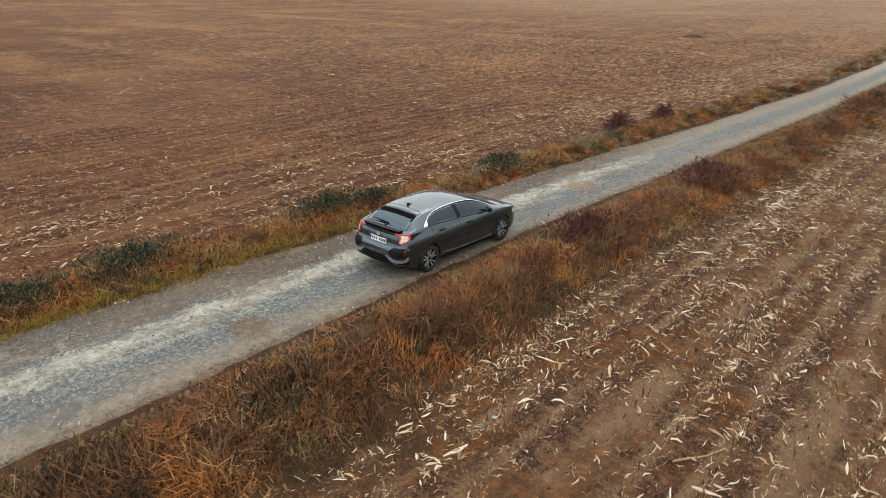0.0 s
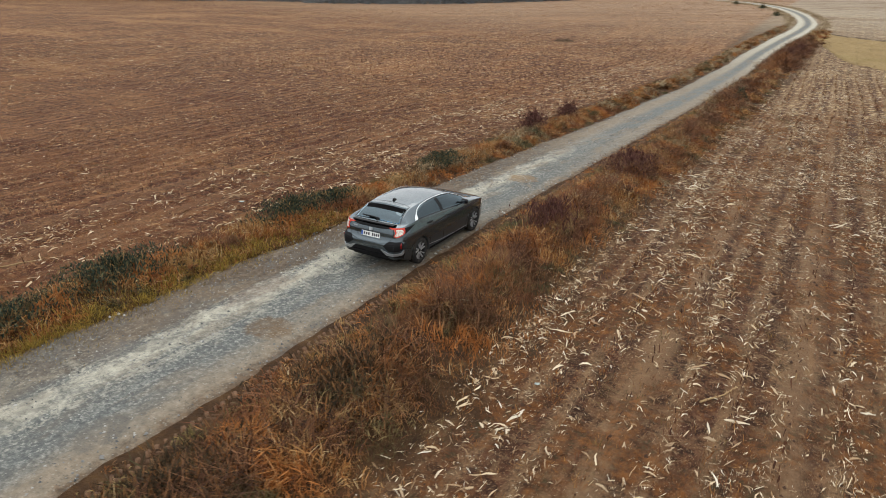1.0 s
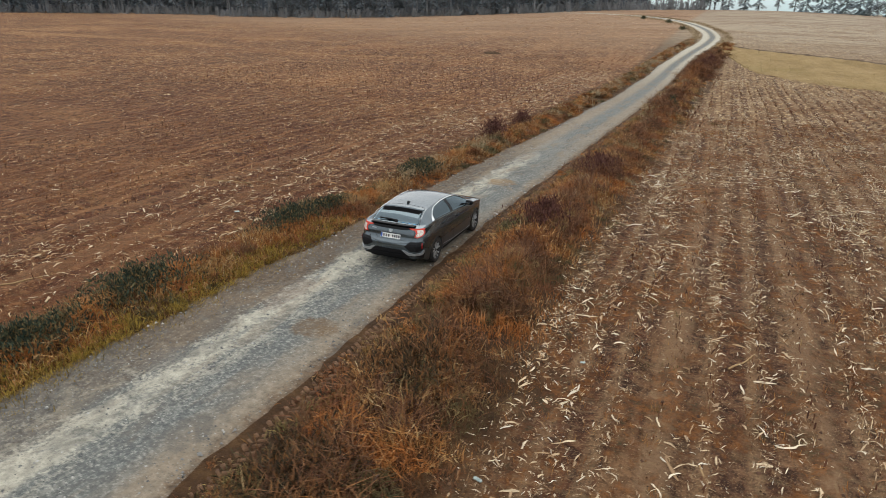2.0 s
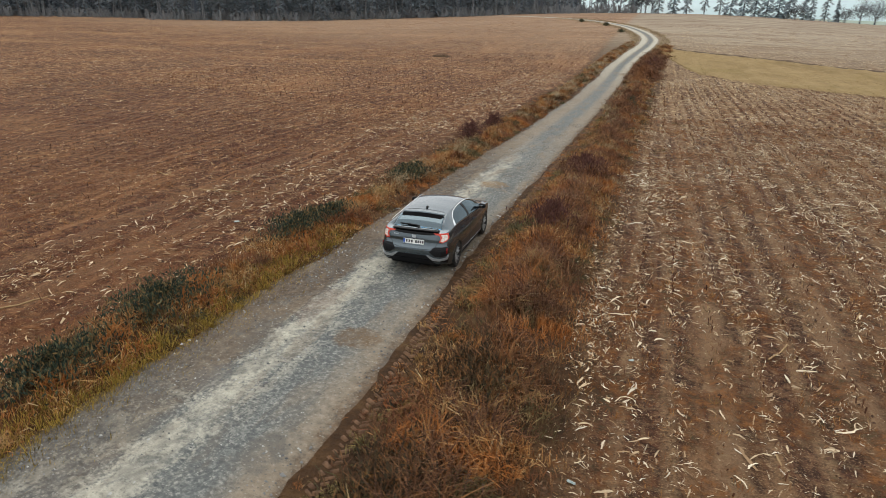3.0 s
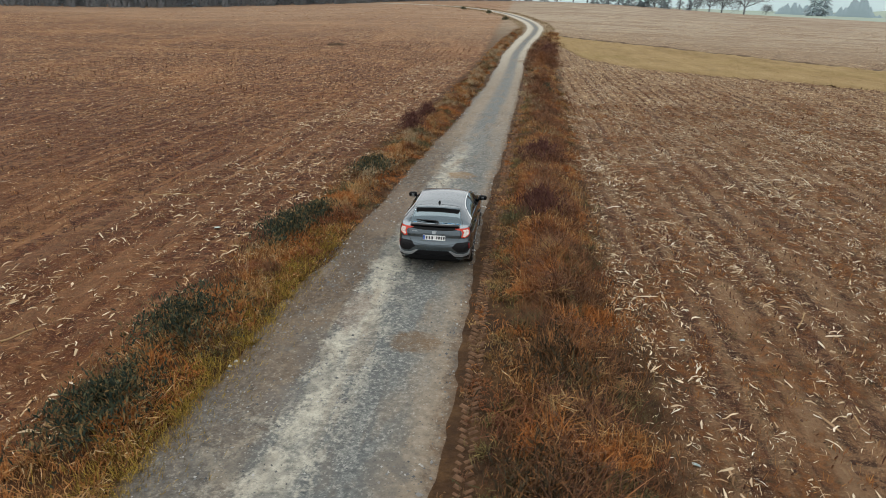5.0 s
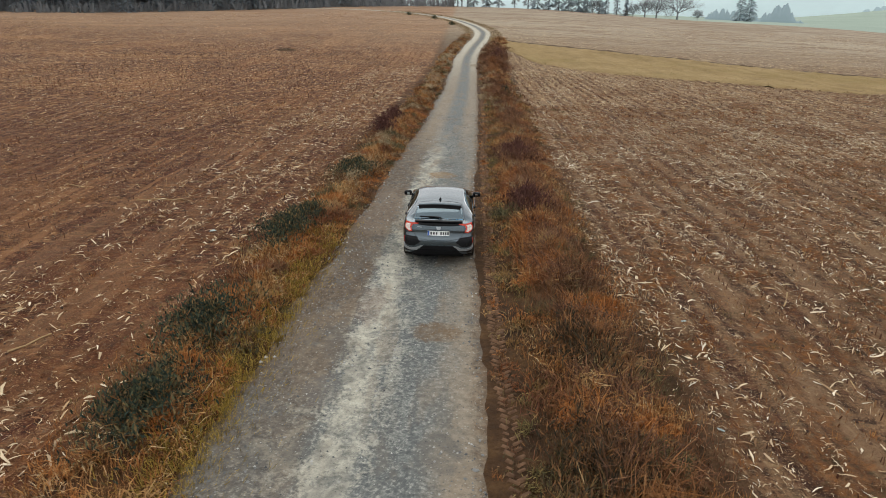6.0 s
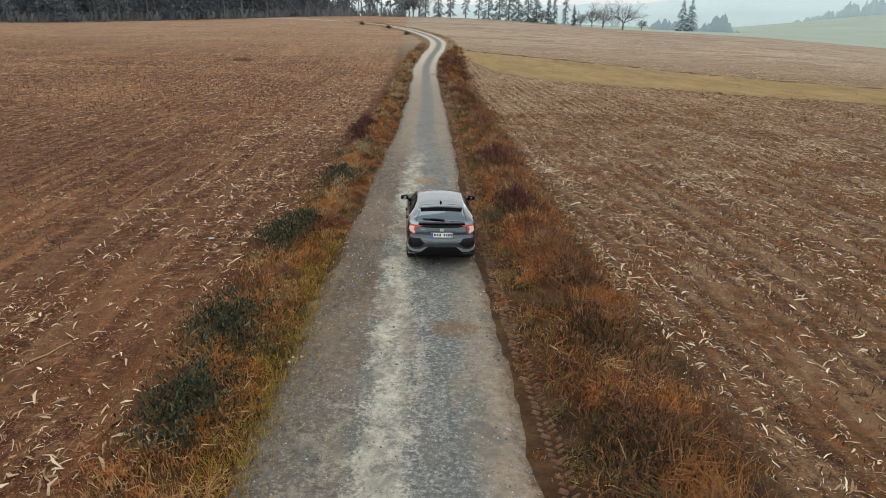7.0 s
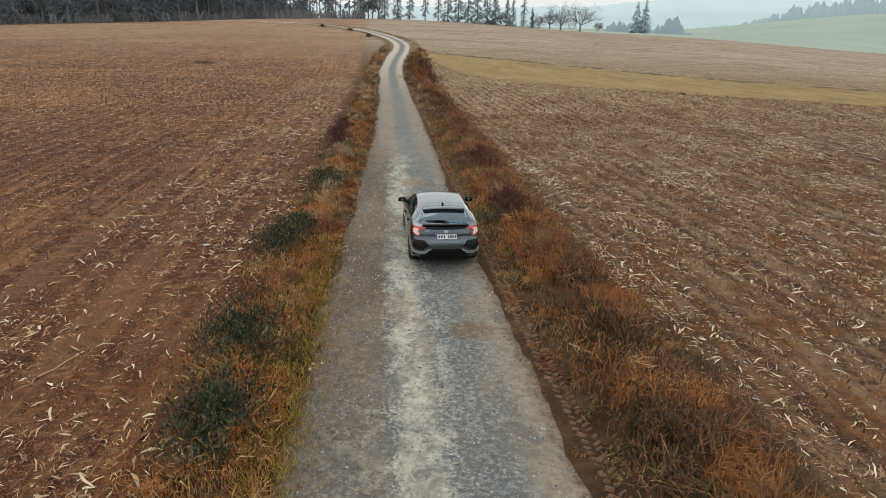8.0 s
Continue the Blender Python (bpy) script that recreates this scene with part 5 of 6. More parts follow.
        for v in bm.verts:
            k = (abs(v.co.x) - 0.87) / 0.19
            v.co.y += 0.03 * (1 - k) - 0.02 * k
            if v.co.z < 1.005:
                v.co.z += 0.02 * k
        mir = part("wing_mirror", bm, gloss_black, car, "dark door mirror")
        part("mirror_glass", box_bm(side * 0.962, 0.592, 1.025, 0.12, 0.02, 0.07, 0.004), mirror, mir)
        part("mirror_arm", box_bm(side * 0.865, 0.67, 0.985, 0.09, 0.07, 0.045, 0.015), gloss_black, mir)
    decal("headlamp", on_flank, [(1.78, 0.66), (2.10, 0.62), (2.12, 0.69), (1.75, 0.78)], clear_lens, car, 0.006, 0.01, 1, 2, "clear headlamp")
    decal("headlamp", on_flank, [(1.78, 0.66), (2.10, 0.62), (2.12, 0.69), (1.75, 0.78)], clear_lens, car, 0.006, 0.01, -1, 2, "clear headlamp")
    for side in (1, -1):
        seam("bonnet_gap", lambda x, y: on_top(x, y), [(0.70, 1.2), (0.70, 1.6), (0.6, 2.0)], 0.008, black, car, 0.002, side)
        seam("tailgate_gap", lambda x, y: on_top(x, y), [(0.0, -1.27), (0.4, -1.265), (0.525, -1.29), (0.575, -1.6), (0.64, -1.98)], 0.008, black, car, 0.002, side)
    # cabin
    for x in (-0.37, 0.37):
        seat = part("front_seat", box_bm(x, 0.25, 0.62, 0.5, 0.5, 0.16, 0.05), seat_mat, car)
        bm = box_bm(x, -0.02, 0.86, 0.48, 0.14, 0.55, 0.05)
        part("backrest", bm, seat_mat, seat)
        part("headrest", box_bm(x, -0.08, 1.19, 0.26, 0.09, 0.17, 0.04), seat_mat, seat)
    bench = part("rear_bench", box_bm(0, -0.75, 0.6, 1.25, 0.5, 0.16, 0.05), seat_mat, car)
    part("backrest", box_bm(0, -1.05, 0.85, 1.25, 0.14, 0.5, 0.05), seat_mat, bench)
    for x in (-0.38, 0.0, 0.38):
        part("headrest", box_bm(x, -1.08, 1.12, 0.24, 0.08, 0.11, 0.035), seat_mat, bench)
    part("dashboard", box_bm(0, 1.0, 0.84, 1.35, 0.35, 0.16, 0.06), black, car)
    part("parcel_shelf", box_bm(0, -1.5, 0.98, 1.15, 0.65, 0.03, 0.01), black, car)
    part("cabin_floor", box_bm(0, -0.3, 0.5, 1.3, 3.0, 0.06, 0.01), black, car)
    bm = bmesh.new()
    bmesh.ops.create_cone(bm, segments=24, radius1=0.18, radius2=0.18, depth=0.02)
    bmesh.ops.transform(bm, matrix=pose(-0.37, 0.68, 0.9, 65, 0, 0), verts=bm.verts)
    part("steering_wheel", bm, black, car)
    # wheels
    tv_, tf_ = lathe([(0.225, -0.10), (0.255, -0.108), (0.29, -0.107), (0.315, -0.094), (0.325, -0.07), (0.3255, 0.0), (0.325, 0.07), (0.315, 0.094), (0.29, 0.107), (0.255, 0.108), (0.225, 0.10)], 48)
    rv_, rf_ = lathe([(0.232, 0.105), (0.226, 0.108), (0.214, 0.10), (0.208, 0.06), (0.205, -0.08)], 40)
    dv_, df_ = lathe([(0.0, 0.02), (0.15, 0.02), (0.205, 0.0)], 32)
    hv_, hf_ = lathe([(0.0, 0.088), (0.028, 0.086), (0.034, 0.075), (0.06, 0.06), (0.065, 0.03)], 20)
    tyre_me = smooth(mesh_of("tyre", tv_, tf_))
    rim_me, disc_me, hub_me = smooth(mesh_of("rim", rv_, rf_)), smooth(mesh_of("brake_disc", dv_, df_)), smooth(mesh_of("hub", hv_, hf_))
    for me_, mt in ((tyre_me, rubber), (rim_me, alloy_dark), (disc_me, alloy_dark), (hub_me, alloy_dark)):
        me_.materials.append(mt)
    spoke_v = [(0.070, -0.012, 0.05), (0.070, 0.012, 0.05), (0.088, -0.009, 0.05), (0.088, 0.009, 0.05), (0.094, -0.03, 0.13), (0.088, -0.008, 0.13), (0.102, -0.062, 0.218), (0.098, -0.032, 0.222), (0.06, -0.062, 0.218), (0.06, -0.032, 0.222)]
    spoke_f = [(2, 3, 5, 4), (4, 5, 7, 6), (0, 2, 4, 8), (4, 6, 8, 8), (1, 9, 5, 3), (9, 7, 5, 5), (0, 8, 9, 1)]
    sm = bpy.data.meshes.new("spoke")
    sm.from_pydata(spoke_v, [], [tuple(dict.fromkeys(q)) for q in spoke_f])
    sm.materials.append(alloy)
    for sy in (-1, 1):
        for side in (1, -1):
            wheel = new("wheel")
            wheel.parent = car
            wheel.matrix_basis = pose(side * 0.765, sy * WHEEL_Y, WHEEL_R, 0, 0, 0 if side > 0 else 180)
            tagged(wheel, "black tyre on a two-tone alloy wheel")
            for nm, me_ in (("tyre", tyre_me), ("rim", rim_me), ("brake_disc", disc_me), ("hub", hub_me)):
                part(nm, me_, None, wheel)
            for k in range(10):
                sp = part("spoke", sm, None, wheel)
                sp.matrix_basis = pose(0, 0, 0, 36 * k + (4 if k % 2 else -4) + 10, 0, 0)
    return car


car = build_car()
car.location = (0, 0, 0.012)


# ---- shrubs along the verges ----
def shrub(x, y, size, tall, mat, label, seed, count=1500, leafy=True):
    r = np.random.default_rng(seed)
    base = new("shrub")
    z0 = float(land(x, y))
    base.location = (x, y, z0)
    tagged(base, label, "shrub", "shrubs on the verges")
    verts, faces = [], []
    for i in range(16):
        a, lean = r.uniform(0, 6.28), r.uniform(0.1, 0.9)
        p = Vector((0.1 * math.cos(a), 0.1 * math.sin(a), -0.03))
        d = Vector((math.cos(a) * math.sin(lean), math.sin(a) * math.sin(lean), math.cos(lean)))
        k = len(verts)
        n = 5
        for j in range(n):
            rad = 0.012 * (1 - j / n) + 0.003
            for q in range(3):
                verts.append(p + Vector((rad * math.cos(q * 2.09), rad * math.sin(q * 2.09), 0)))
            p = p + d * (tall * r.uniform(0.8, 1.1) / n)
            d = (d + Vector((r.normal(0, 0.12), r.normal(0, 0.12), 0.04))).normalized()
        for j in range(n - 1):
            for q in range(3):
                faces.append((k + j * 3 + q, k + j * 3 + (q + 1) % 3, k + j * 3 + 3 + (q + 1) % 3, k + j * 3 + 3 + q))
    part("stems", mesh_of("stems", verts, faces), bark_mat, base)
    n = count
    rad = np.abs(r.normal(0, 0.26, n)) * size
    a = r.uniform(0, 6.28, n)
    hgt = tall * np.clip(1 - (rad / (0.72 * size)) ** 2, 0.02, 1) ** 0.6 * r.uniform(0.0, 1.0, n) ** 0.7 * (0.75 + 0.35 * np.sin(3 * a + seed) * np.sin(9 * rad + seed))
    c = np.stack([rad * np.cos(a), rad * np.sin(a) * 1.75, np.maximum(hgt, 0) + 0.01], -1)
    L = (0.11 if leafy else 0.16) * r.uniform(0.5, 1.3, n)
    W = L * (0.13 if leafy else 0.07)
    d = r.normal(0, 1, (n, 3))
    d[:, 2] = np.abs(d[:, 2]) * 1.6 + (0.5 if leafy else 0.8)
    d /= np.linalg.norm(d, axis=1)[:, None]
    s = np.cross(d, r.normal(0, 1, (n, 3)))
    s /= np.linalg.norm(s, axis=1)[:, None]
    up = np.cross(d, s)
    v = np.stack([c, c + d * L[:, None] * 0.5 + s * W[:, None] + up * W[:, None] * 0.3, c + d * L[:, None], c + d * L[:, None] * 0.5 - s * W[:, None] + up * W[:, None] * 0.3], 1)
    part("foliage", mesh_of("foliage", v.reshape(-1, 3), np.arange(n * 4).reshape(-1, 4)), mat, base)
    return base


for i, (x, y, size, tall) in enumerate(((-4.15, -0.3, 1.7, 0.5), (-3.9, 1.3, 1.2, 0.36), (-3.45, 6.9, 1.5, 0.45), (-4.2, -5.9, 1.9, 0.5), (-4.1, -8.6, 1.4, 0.4))):
    shrub(x, y, size, tall, leaf_dark, "low dark green leafy shrub in the dry verge", 100 + i, 4500)
bramble_mat = litter_mat("bramble", ((0.0, (0.03, 0.024, 0.014)), (0.4, (0.075, 0.055, 0.03)), (0.7, (0.15, 0.075, 0.034)), (1.0, (0.3, 0.15, 0.055))), ())
for i, (x, y, size, tall) in enumerate(((2.45, -9.6, 1.5, 0.36), (2.65, -6.4, 1.6, 0.36))):
    shrub(x, y, size, tall, bramble_mat, "dark sprawling bramble in the dead grass", 250 + i, 5000, False)
for i, (x, y, size, tall) in enumerate(((-4.65, -12.5, 1.3, 0.5), (3.65, 32.6, 1.0, 0.9),  (-2.2, 124, 1.5, 0.7), (-6.8, 146, 1.6, 0.8), (-14.5, 164, 1.7, 0.8))):
    shrub(x, y, size, tall, leaf_dark, "small dark shrub among withered grass", 200 + i, 3500)
for i, (x, y, size, tall) in enumerate(((-3.5, 15.8, 1.5, 0.9), (-3.4, 20.2, 1.0, 0.8), (2.6, 2.6, 1.5, 0.6), (2.75, 9.8, 1.9, 0.8), (4.3, 66, 2.2, 1.3), (4.9, 72, 2.2, 1.2))):
    shrub(x, y, size, tall, leaf_red, "red-brown withered bush of thin stems", 300 + i, 3000, False)

# ---- odd things lying in the fields ----
scrap_mat, nt, b = material("pale_film", 0.35, color=(0.5, 0.62, 0.62))
put(nt, b.inputs["Base Color"], ramp(nt, grain(nt, place(nt), 14, 3.0), (0.35, (0.2, 0.26, 0.25)), (0.7, (0.42, 0.47, 0.44))))
for i, (x, y, w) in enumerate(((-6.15, -0.4, 0.09), (4.55, -8.3, 0.06), (5.2, -4.5, 0.05))):
    q = np.random.default_rng(40 + i)
    u, v = np.meshgrid(np.linspace(-1, 1, 9), np.linspace(-1, 1, 7))
    X, Y = x + w * (u * (1 - 0.25 * v * v) + q.normal(0, 0.07, u.shape)), y + 0.6 * w * (v + q.normal(0, 0.09, u.shape))
    Z = land(X, Y) + 0.02 + 0.35 * w * np.abs(q.normal(0, 0.35, u.shape))
    me = mesh_of("plastic_scrap", np.stack([X, Y, Z], -1).reshape(-1, 3), grid_faces(7, 9))
    ob = thing("plastic_scrap", smooth(me), scrap_mat, "crumpled pale scrap of film lying on the soil", "litter")
    ob.modifiers.new("thick", "SOLIDIFY").thickness = 0.004
cane_mat = litter_mat("dry_cane", ((0.0, (0.3, 0.19, 0.09)), (1.0, (0.5, 0.36, 0.19))), ())
for i, (x, y, turn, L) in enumerate(((-8.9, 2.6, 10, 1.5), (-7.2, -6.5, 70, 0.9), (6.3, -12.4, 35, 0.9), (8.4, -9.0, 100, 0.8), (-12.5, 4.0, 150, 1.1), (7.9, -3.2, 60, 0.9))):
    bm = bmesh.new()
    n = 7
    rings = []
    for j in range(n):
        t = j / (n - 1) - 0.5
        px_, py_ = x + L * t * math.cos(radians(turn)), y + L * t * math.sin(radians(turn)) + 0.03 * math.sin(4 * t + i)
        rad = 0.016 * (1.25 if j % 2 else 1.0) * (1 - 0.3 * j / n)
        z = float(land(px_, py_)) + 0.025
        rings.append([bm.verts.new((px_ - rad * math.sin(radians(turn)) * math.cos(a), py_ + rad * math.cos(radians(turn)) * math.cos(a), z + rad * math.sin(a))) for a in np.linspace(0, 2 * math.pi, 6, endpoint=False)])
    for ra, rb in zip(rings, rings[1:]):
        for k in range(6):
            bm.faces.new((ra[k], ra[(k + 1) % 6], rb[(k + 1) % 6], rb[k]))
    bm.faces.new(rings[0][::-1])
    bm.faces.new(rings[-1])
    me = bpy.data.meshes.new("maize_stalk")
    bm.to_mesh(me)
    bm.free()
    thing("maize_stalk", me, cane_mat, "long dry maize stalk lying on the soil", "stalk", "fallen maize stalks")
# a low heap of earth far out in the left field
q = np.random.default_rng(3)
u, v = np.meshgrid(np.linspace(-1, 1, 21), np.linspace(-1, 1, 15))
hump = np.clip(1 - (u * u + v * v), 0, 1) ** 0.7
X, Y = -23.8 + 1.5 * u, 74.0 + 0.6 * v
Z = land(X, Y) - 0.05 + hump * (0.26 + 0.12 * q.normal(0, 1, u.shape).clip(-1, 1))
heap_mat, nt, b = material("heaped_earth", 0.95, spec=0.2)
put(nt, b.inputs["Base Color"], ramp(nt, grain(nt, place(nt), 3, 5.0), (0.3, (0.045, 0.028, 0.018)), (0.7, (0.12, 0.075, 0.042))))
thing("earth_heap", mesh_of("earth_heap", np.stack([X, Y, Z], -1).reshape(-1, 3), grid_faces(15, 21)), heap_mat, "low dark heap of earth in the field", "heap")

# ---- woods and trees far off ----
# Mist is put into these base colours: needles and twigs paler than they grow.
misty_needle_mat = litter_mat("misty_spruce_needles", ((0.0, (0.44, 0.5, 0.54)), (0.6, (0.52, 0.58, 0.61)), (1.0, (0.58, 0.63, 0.65))), (), thin=0.85)
misty_wood_needles = litter_mat("misty_wood_needles", ((0.0, (0.2, 0.235, 0.265)), (0.6, (0.26, 0.3, 0.33)), (1.0, (0.32, 0.36, 0.385))), (), thin=0.7)
twig_mat = litter_mat("bare_twigs", ((0.0, (0.17, 0.18, 0.19)), (1.0, (0.26, 0.265, 0.27))), (), thin=0.4)
wood_mat, nt, b = material("tree_trunks", 0.95, spec=0.2)
put(nt, b.inputs["Base Color"], ramp(nt, grain(nt, scaled(nt, place(nt), 1, 1, 0.2), 1.5, 4.0), (0.3, (0.12, 0.128, 0.14)), (0.7, (0.21, 0.215, 0.22))))


def tube(verts, faces, a, b_, ra, rb, n=5):
    a, b_ = np.array(a, float), np.array(b_, float)
    d = b_ - a
    d /= np.linalg.norm(d) + 1e-9
    s = np.cross(d, (0.3, 0.9, 0.2))
    s /= np.linalg.norm(s) + 1e-9
    u = np.cross(d, s)
    k = len(verts)
    for c, r in ((a, ra), (b_, rb)):
        for q in range(n):
            t = 2 * math.pi * q / n
            verts.append(tuple(c + r * (s * math.cos(t) + u * math.sin(t))))
    for q in range(n):
        faces.append((k + q, k + (q + 1) % n, k + n + (q + 1) % n, k + n + q))


def spruce_crown(r, tall, wide, low, thin=1.0, gap=0.034):
    """Drooping fans of needles in whorls, ragged and gappy."""
    out = []
    z = low * tall
    while z < tall * 0.98:
        reach_ = wide * (1 - (z - low * tall) / (tall * (1 - low))) ** 0.85 * r.uniform(0.65, 1.1) + 0.15
        for i in range(int(7 * thin) + 2):
            a = r.uniform(0, 6.28)
            L = reach_ * r.uniform(0.6, 1.1)
            w = 0.16 * L + 0.22
            drop = -0.30 * L + r.normal(0, 0.15)
            p = np.array((0, 0, z + r.normal(0, 0.2)))
            d = np.array((math.cos(a), math.sin(a), 0))
            s = np.array((-math.sin(a), math.cos(a), 0))
            m = p + d * L * 0.6 + np.array((0, 0, drop * 0.4))
            e = p + d * L + np.array((0, 0, drop))
            out.append((p + (0, 0, 0.15), m + s * w + (0, 0, -0.2), e, m - s * w + (0, 0, -0.25)))
            out.append((p + d * L * 0.3, m + (0, 0, 0.1), e + (0, 0, -0.3), m + (0, 0, -0.75 * w - 0.3)))
        z += tall * gap * r.uniform(0.8, 1.2)
    return np.array(out).reshape(-1, 3)


def spruce(x, y, tall, wide, low, seed, thin=1.0):
    r = np.random.default_rng(seed)
    base = new("spruce")
    base.location = (x, y, float(land(x, y)) - 0.2)
    tagged(base, "tall spruce at the field's edge, its needles paled to blue-grey by mist", "tree", "trees at the field's edge")
    v, f = [], []
    tube(v, f, (0, 0, 0), (0, 0, tall * 0.5), 0.26, 0.16)
    tube(v, f, (0, 0, tall * 0.5), (0, 0, tall), 0.16, 0.03)
    part("trunk", mesh_of("trunk", v, f), wood_mat, base)
    c = spruce_crown(r, tall, wide, low, thin, 0.026)
    part("crown", mesh_of("crown", c, np.arange(len(c)).reshape(-1, 4)), misty_needle_mat, base)
    return base


def bare_limbs(r, p, d, L, rad, depth, v, f, twigs):
    p, d = np.array(p, float), np.array(d, float)
    for i in range(3):
        q = p + d * L / 3
        tube(v, f, p, q, rad, rad * 0.85, 4)
        p, rad = q, rad * 0.85
        d = d + r.normal(0, 0.12, 3) + np.array((0, 0, 0.03))
        d /= np.linalg.norm(d)
        if depth > 0:
            for k in range(2):
                s = d + r.normal(0, 0.62, 3)
                s /= np.linalg.norm(s)
                bare_limbs(r, p, s, L * r.uniform(0.55, 0.75), rad * 0.6, depth - 1, v, f, twigs)
    if depth == 0:
        for k in range(7):
            s = d + r.normal(0, 0.7, 3)
            s /= np.linalg.norm(s)
            w = np.cross(s, (0.2, 0.3, 1)) * 0.035
            e = p + s * L * r.uniform(0.5, 1.0)
            twigs.append((p - w, p + w, e + w * 0.3, e - w * 0.3))


def bare_tree(x, y, tall, seed, label, wide=1.0):
    r = np.random.default_rng(seed)
    base = new("bare_tree")
    base.location = (x, y, float(land(x, y)) - 0.2)
    tagged(base, label, "tree", "trees at the field's edge")
    v, f, tw = [], [], []
    tube(v, f, (0, 0, 0), (0, 0, tall * 0.24), 0.032 * tall, 0.026 * tall, 7)
    for i in range(6):
        a = i * 1.05 + r.uniform(-0.3, 0.3)
        up = r.uniform(0.5, 1.5)
        d = np.array((math.cos(a) * wide, math.sin(a) * wide, up))
        bare_limbs(r, (0, 0, tall * 0.22), d / np.linalg.norm(d), tall * r.uniform(0.32, 0.44), 0.014 * tall, 2, v, f, tw)
    part("trunk", mesh_of("trunk", v, f), wood_mat, base)
    tw = np.array(tw).reshape(-1, 3)
    part("twiggery", mesh_of("twiggery", tw, np.arange(len(tw)).reshape(-1, 4)), twig_mat, base)
    return base


def at(az, r):
    """A place r metres off along a bearing from the track's near end."""
    return r * math.sin(radians(az)), r * math.cos(radians(az)) - 17


# the wood on the rise: dense, dark, many straight trunks
r = np.random.default_rng(55)
tv, tf, cv, wv = [], [], [], []
for i in range(850):
    u = r.random()
    az = -82 + 82 * u
    if r.random() < step(az, -9, 1):
        continue
    d = r.uniform(268, 330) + (25 if az < -40 else 0)
    x, y = at(az, d)
    z = float(land(x, y)) - 0.3
    tall = r.uniform(22, 32)
    tube(tv, tf, (x, y, z), (x + r.normal(0, 0.4), y, z + tall), 0.26, 0.08, 4)
    if r.random() < 0.78:
        low = r.uniform(0.02, 0.35)
        c = spruce_crown(r, tall, r.uniform(2.8, 4.4), low, 0.15) + np.array((x, y, z))
        cv.append(c)
    else:
        for k in range(26):
            p = np.array((x, y, z + tall * r.uniform(0.3, 1.0)))
            s = r.normal(0, 1, 3) + np.array((0, 0, 0.7))
            s /= np.linalg.norm(s)
            w = np.cross(s, (0.2, 0.3, 1)) * 0.07
            e = p + s * r.uniform(1.5, 4)
            wv.append((p - w, p + w, e + w * 0.3, e - w * 0.3))
for az in np.arange(-80, -1, 0.22):
    x, y = at(az + r.normal(0, 0.08), r.uniform(266, 290) + (25 if az < -40 else 0))
    z = float(land(x, y)) - 0.3
    for k in range(9):
        p = np.array((x, y, z)) + r.normal(0, 1, 3) * np.array((0.8, 0.8, 0))
        e = p + np.array((r.normal(0, 0.8), r.normal(0, 0.8), r.uniform(1.0, 4.0)))
        w = np.array((r.uniform(0.08, 0.2), 0.05, 0))
        wv.append((p - w, p + w, e + w, e - w))
thing("wood_trunks", mesh_of("wood_trunks", tv, tf), wood_mat, "dark trunks of a dense wood along the rise", "wood", kind="stuff")
cv = np.concatenate(cv)
thing("wood_crowns", mesh_of("wood_crowns", cv, np.arange(len(cv)).reshape(-1, 4)), misty_wood_needles, "dark conifer crowns of the wood on the rise", "wood", kind="stuff")
wv = np.array(wv).reshape(-1, 3)
thing("wood_undergrowth", mesh_of("wood_undergrowth", wv, np.arange(len(wv)).reshape(-1, 4)), twig_mat, "bare branches and brush at the wood's edge", "wood", kind="stuff")

for i, (az, d, tall, wide, low, thin) in enumerate(((-1.2, 282, 19, 2.6, 0.1, 0.7), (0.8, 280, 17, 2.4, 0.1, 0.6), (1.9, 285, 19, 2.8, 0.08, 0.9), (2.9, 284, 18, 2.6, 0.12, 0.8), (4.2, 286, 19, 2.0, 0.2, 0.6), (5.3, 290, 20, 2.2, 0.15, 0.8), (6.1, 284, 21, 2.8, 0.06, 1.0), (7.0, 288, 22, 3.0, 0.05, 1.0),
                                                (7.8, 286, 20, 2.8, 0.05, 1.0), (8.6, 285, 20, 3.0, 0.05, 1.0), (9.4, 288, 20, 3.2, 0.05, 1.0), (10.1, 286, 16, 3.0, 0.05, 1.0), (11.1, 290, 12, 2.0, 0.05, 0.9), (11.6, 292, 12, 1.9, 0.05, 0.8), (12.5, 290, 19, 2.0, 0.1, 0.5), (13.2, 296, 8, 1.8, 0.05, 0.6), (21.75, 420, 17, 4.2, 0.03, 1.2), (22.4, 422, 18.5, 4.2, 0.03, 1.2))):
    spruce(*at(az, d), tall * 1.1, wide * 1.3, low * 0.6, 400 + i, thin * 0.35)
for i, (az, d, tall, wide) in enumerate(((-0.2, 284, 10, 0.7), (0.3, 287, 14, 0.5), (10.6, 284, 6, 0.9), (14.7, 300, 9, 0.8), (15.6, 305, 10.5, 0.8), (13.8, 296, 6, 0.8), (18.7, 330, 5, 0.8))):
    bare_tree(*at(az, d), tall, 500 + i, "leafless small tree at the field's edge", wide)
bare_tree(*at(17.2, 300), 12.5, 600, "round-crowned leafless tree standing alone", 1.0)

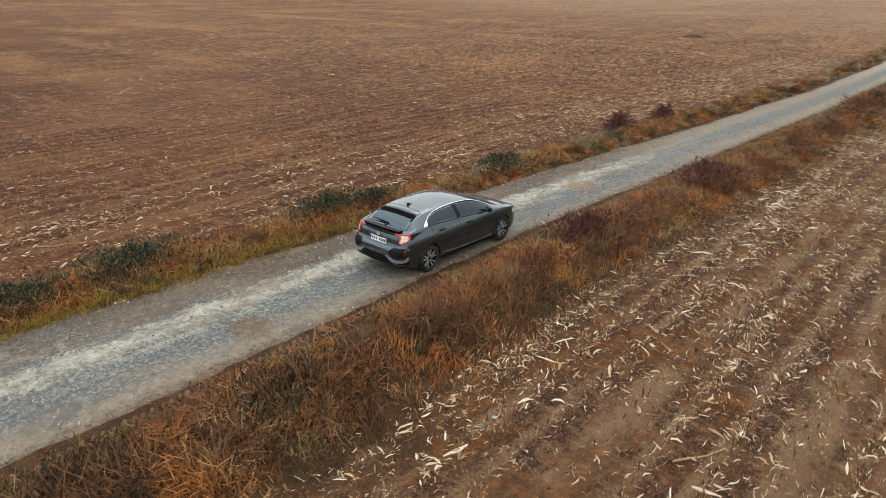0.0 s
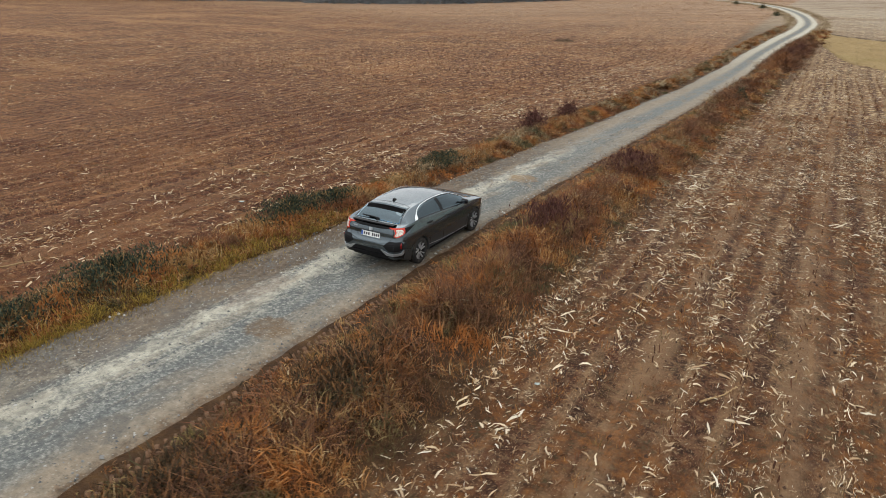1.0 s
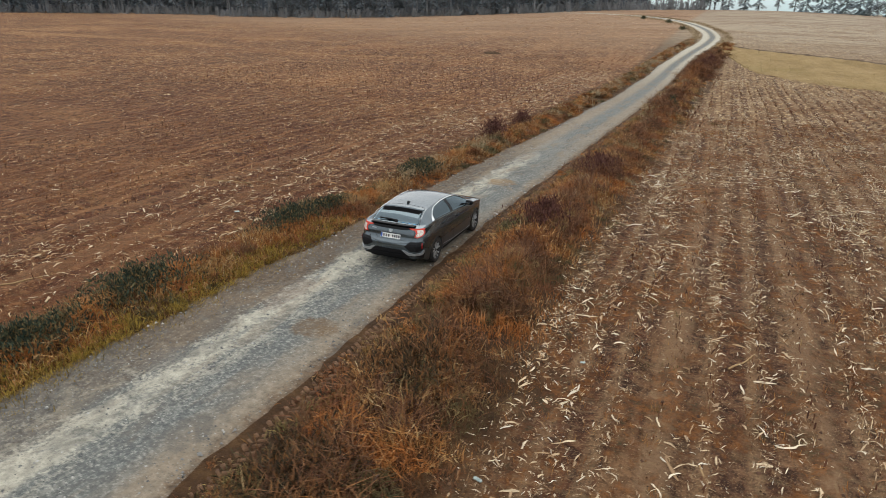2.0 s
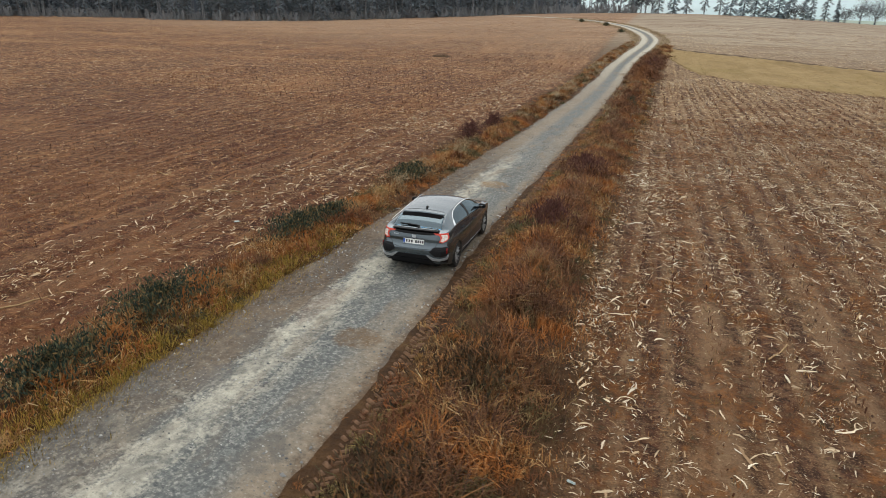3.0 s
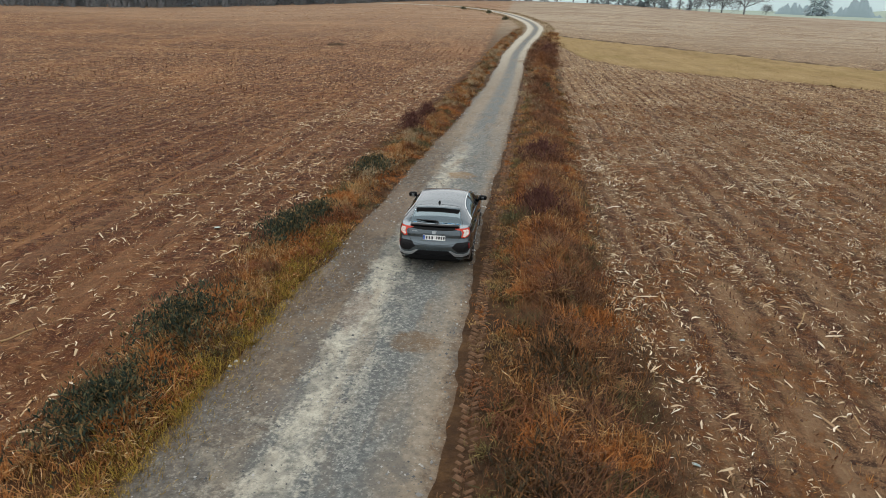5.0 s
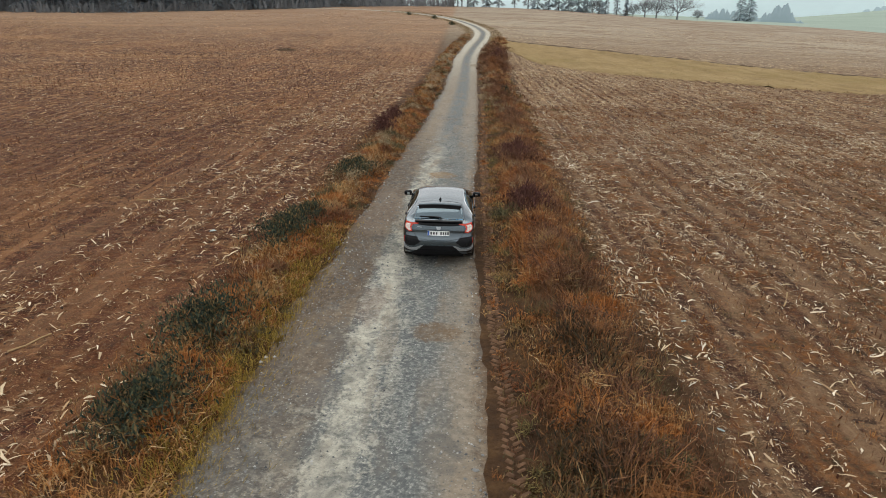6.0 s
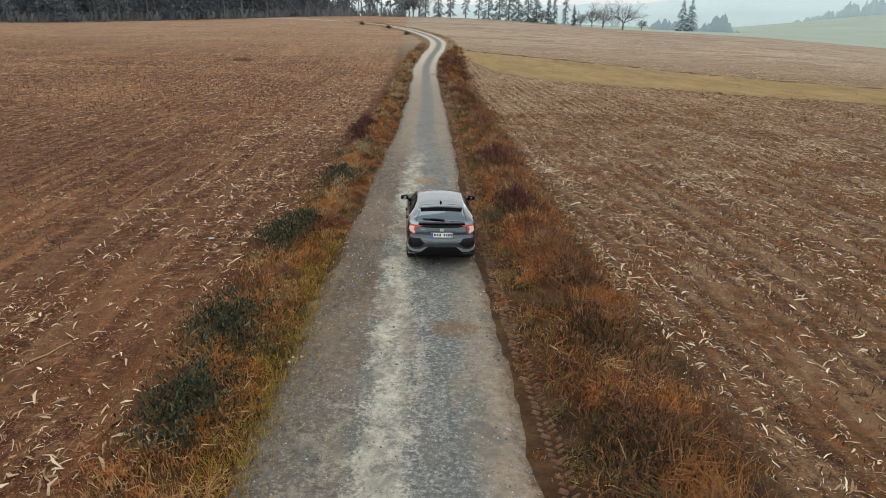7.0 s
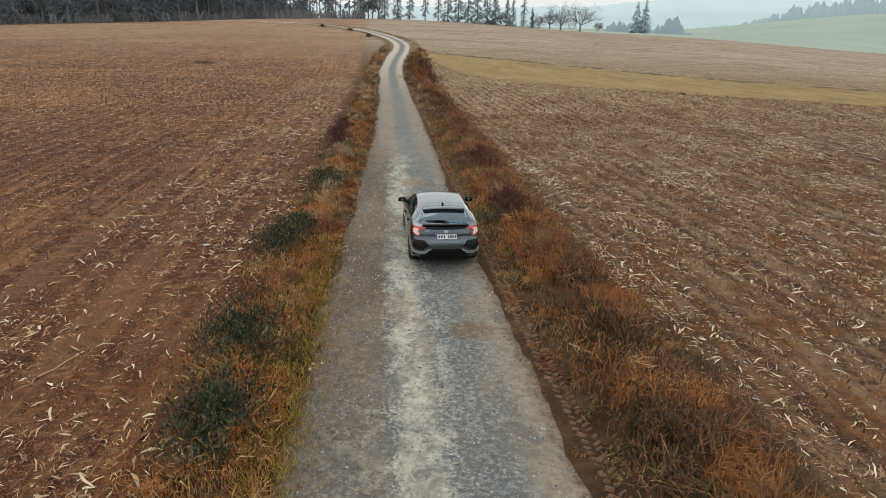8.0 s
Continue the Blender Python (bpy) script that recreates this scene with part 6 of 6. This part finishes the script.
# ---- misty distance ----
# Mist is put into the colour and lifted by a faint glow; nothing here is a lamp.
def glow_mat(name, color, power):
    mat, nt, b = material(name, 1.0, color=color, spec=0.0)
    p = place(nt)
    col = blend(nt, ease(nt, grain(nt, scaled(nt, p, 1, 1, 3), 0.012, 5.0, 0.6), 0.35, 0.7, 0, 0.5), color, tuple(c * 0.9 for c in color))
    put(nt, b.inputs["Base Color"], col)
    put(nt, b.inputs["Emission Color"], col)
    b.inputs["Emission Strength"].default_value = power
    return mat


def ridge(name, az0, az1, dist, tops, jag, mat, label, crowns=0.0):
    """A far skyline; crowns: the height of the trees that stand along it."""
    n = 1100
    az = np.linspace(az0, az1, n)
    q = np.random.default_rng(int(dist))
    top = np.interp(az, *zip(*tops))
    for size, amount in ((60, 0.6), (170, 0.8), (400, 0.25)):
        top = top + jag * amount * np.interp(az, np.linspace(az0, az1, size), q.uniform(-1, 1, size))
    if crowns:
        pitch = math.degrees(0.24 * crowns / dist)
        at_ = np.arange(az0, az1, pitch)
        at_ = at_ + q.uniform(-0.5, 0.5, len(at_)) * pitch
        high_, half_ = crowns * q.uniform(0.35, 1.0, len(at_)), pitch * q.uniform(0.8, 1.6, len(at_))
        sharp = q.choice((1.2, 2.0, 2.8), len(at_))
        bump = high_[None] * np.clip(1 - np.abs((az[:, None] - at_[None]) / half_[None]) ** sharp[None], 0, 1)
        ends = np.clip(np.minimum(az - az0, az1 - az) / (0.12 * (az1 - az0)), 0, 1)
        twig = np.arange(az0, az1 + 0.1, 0.09)
        top = top + (0.85 * bump.max(1) - 0.4 * crowns + 0.13 * crowns * np.interp(az, twig, q.uniform(-1, 1, len(twig)))) * ends
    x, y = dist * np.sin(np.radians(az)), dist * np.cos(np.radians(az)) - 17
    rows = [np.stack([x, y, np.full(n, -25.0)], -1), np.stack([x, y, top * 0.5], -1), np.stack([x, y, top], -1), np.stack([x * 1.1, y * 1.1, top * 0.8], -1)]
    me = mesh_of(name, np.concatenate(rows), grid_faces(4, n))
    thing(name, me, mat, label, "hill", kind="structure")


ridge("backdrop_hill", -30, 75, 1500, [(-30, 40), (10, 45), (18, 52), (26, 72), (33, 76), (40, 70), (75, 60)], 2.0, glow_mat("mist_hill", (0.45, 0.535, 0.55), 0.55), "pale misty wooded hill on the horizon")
# A dark sheet added behind the trunks; the wood's inner shade is its colour.
ridge("backdrop_wood", -84, -4, 345, [(-84, 40), (-30, 40), (-16, 38), (-11, 27), (-7, 16), (-4, 8)], 5.0, glow_mat("wood_depth_shade", (0.07, 0.083, 0.1), 0.1), "dark sheet behind the trees, standing in for the wood's shaded depth")
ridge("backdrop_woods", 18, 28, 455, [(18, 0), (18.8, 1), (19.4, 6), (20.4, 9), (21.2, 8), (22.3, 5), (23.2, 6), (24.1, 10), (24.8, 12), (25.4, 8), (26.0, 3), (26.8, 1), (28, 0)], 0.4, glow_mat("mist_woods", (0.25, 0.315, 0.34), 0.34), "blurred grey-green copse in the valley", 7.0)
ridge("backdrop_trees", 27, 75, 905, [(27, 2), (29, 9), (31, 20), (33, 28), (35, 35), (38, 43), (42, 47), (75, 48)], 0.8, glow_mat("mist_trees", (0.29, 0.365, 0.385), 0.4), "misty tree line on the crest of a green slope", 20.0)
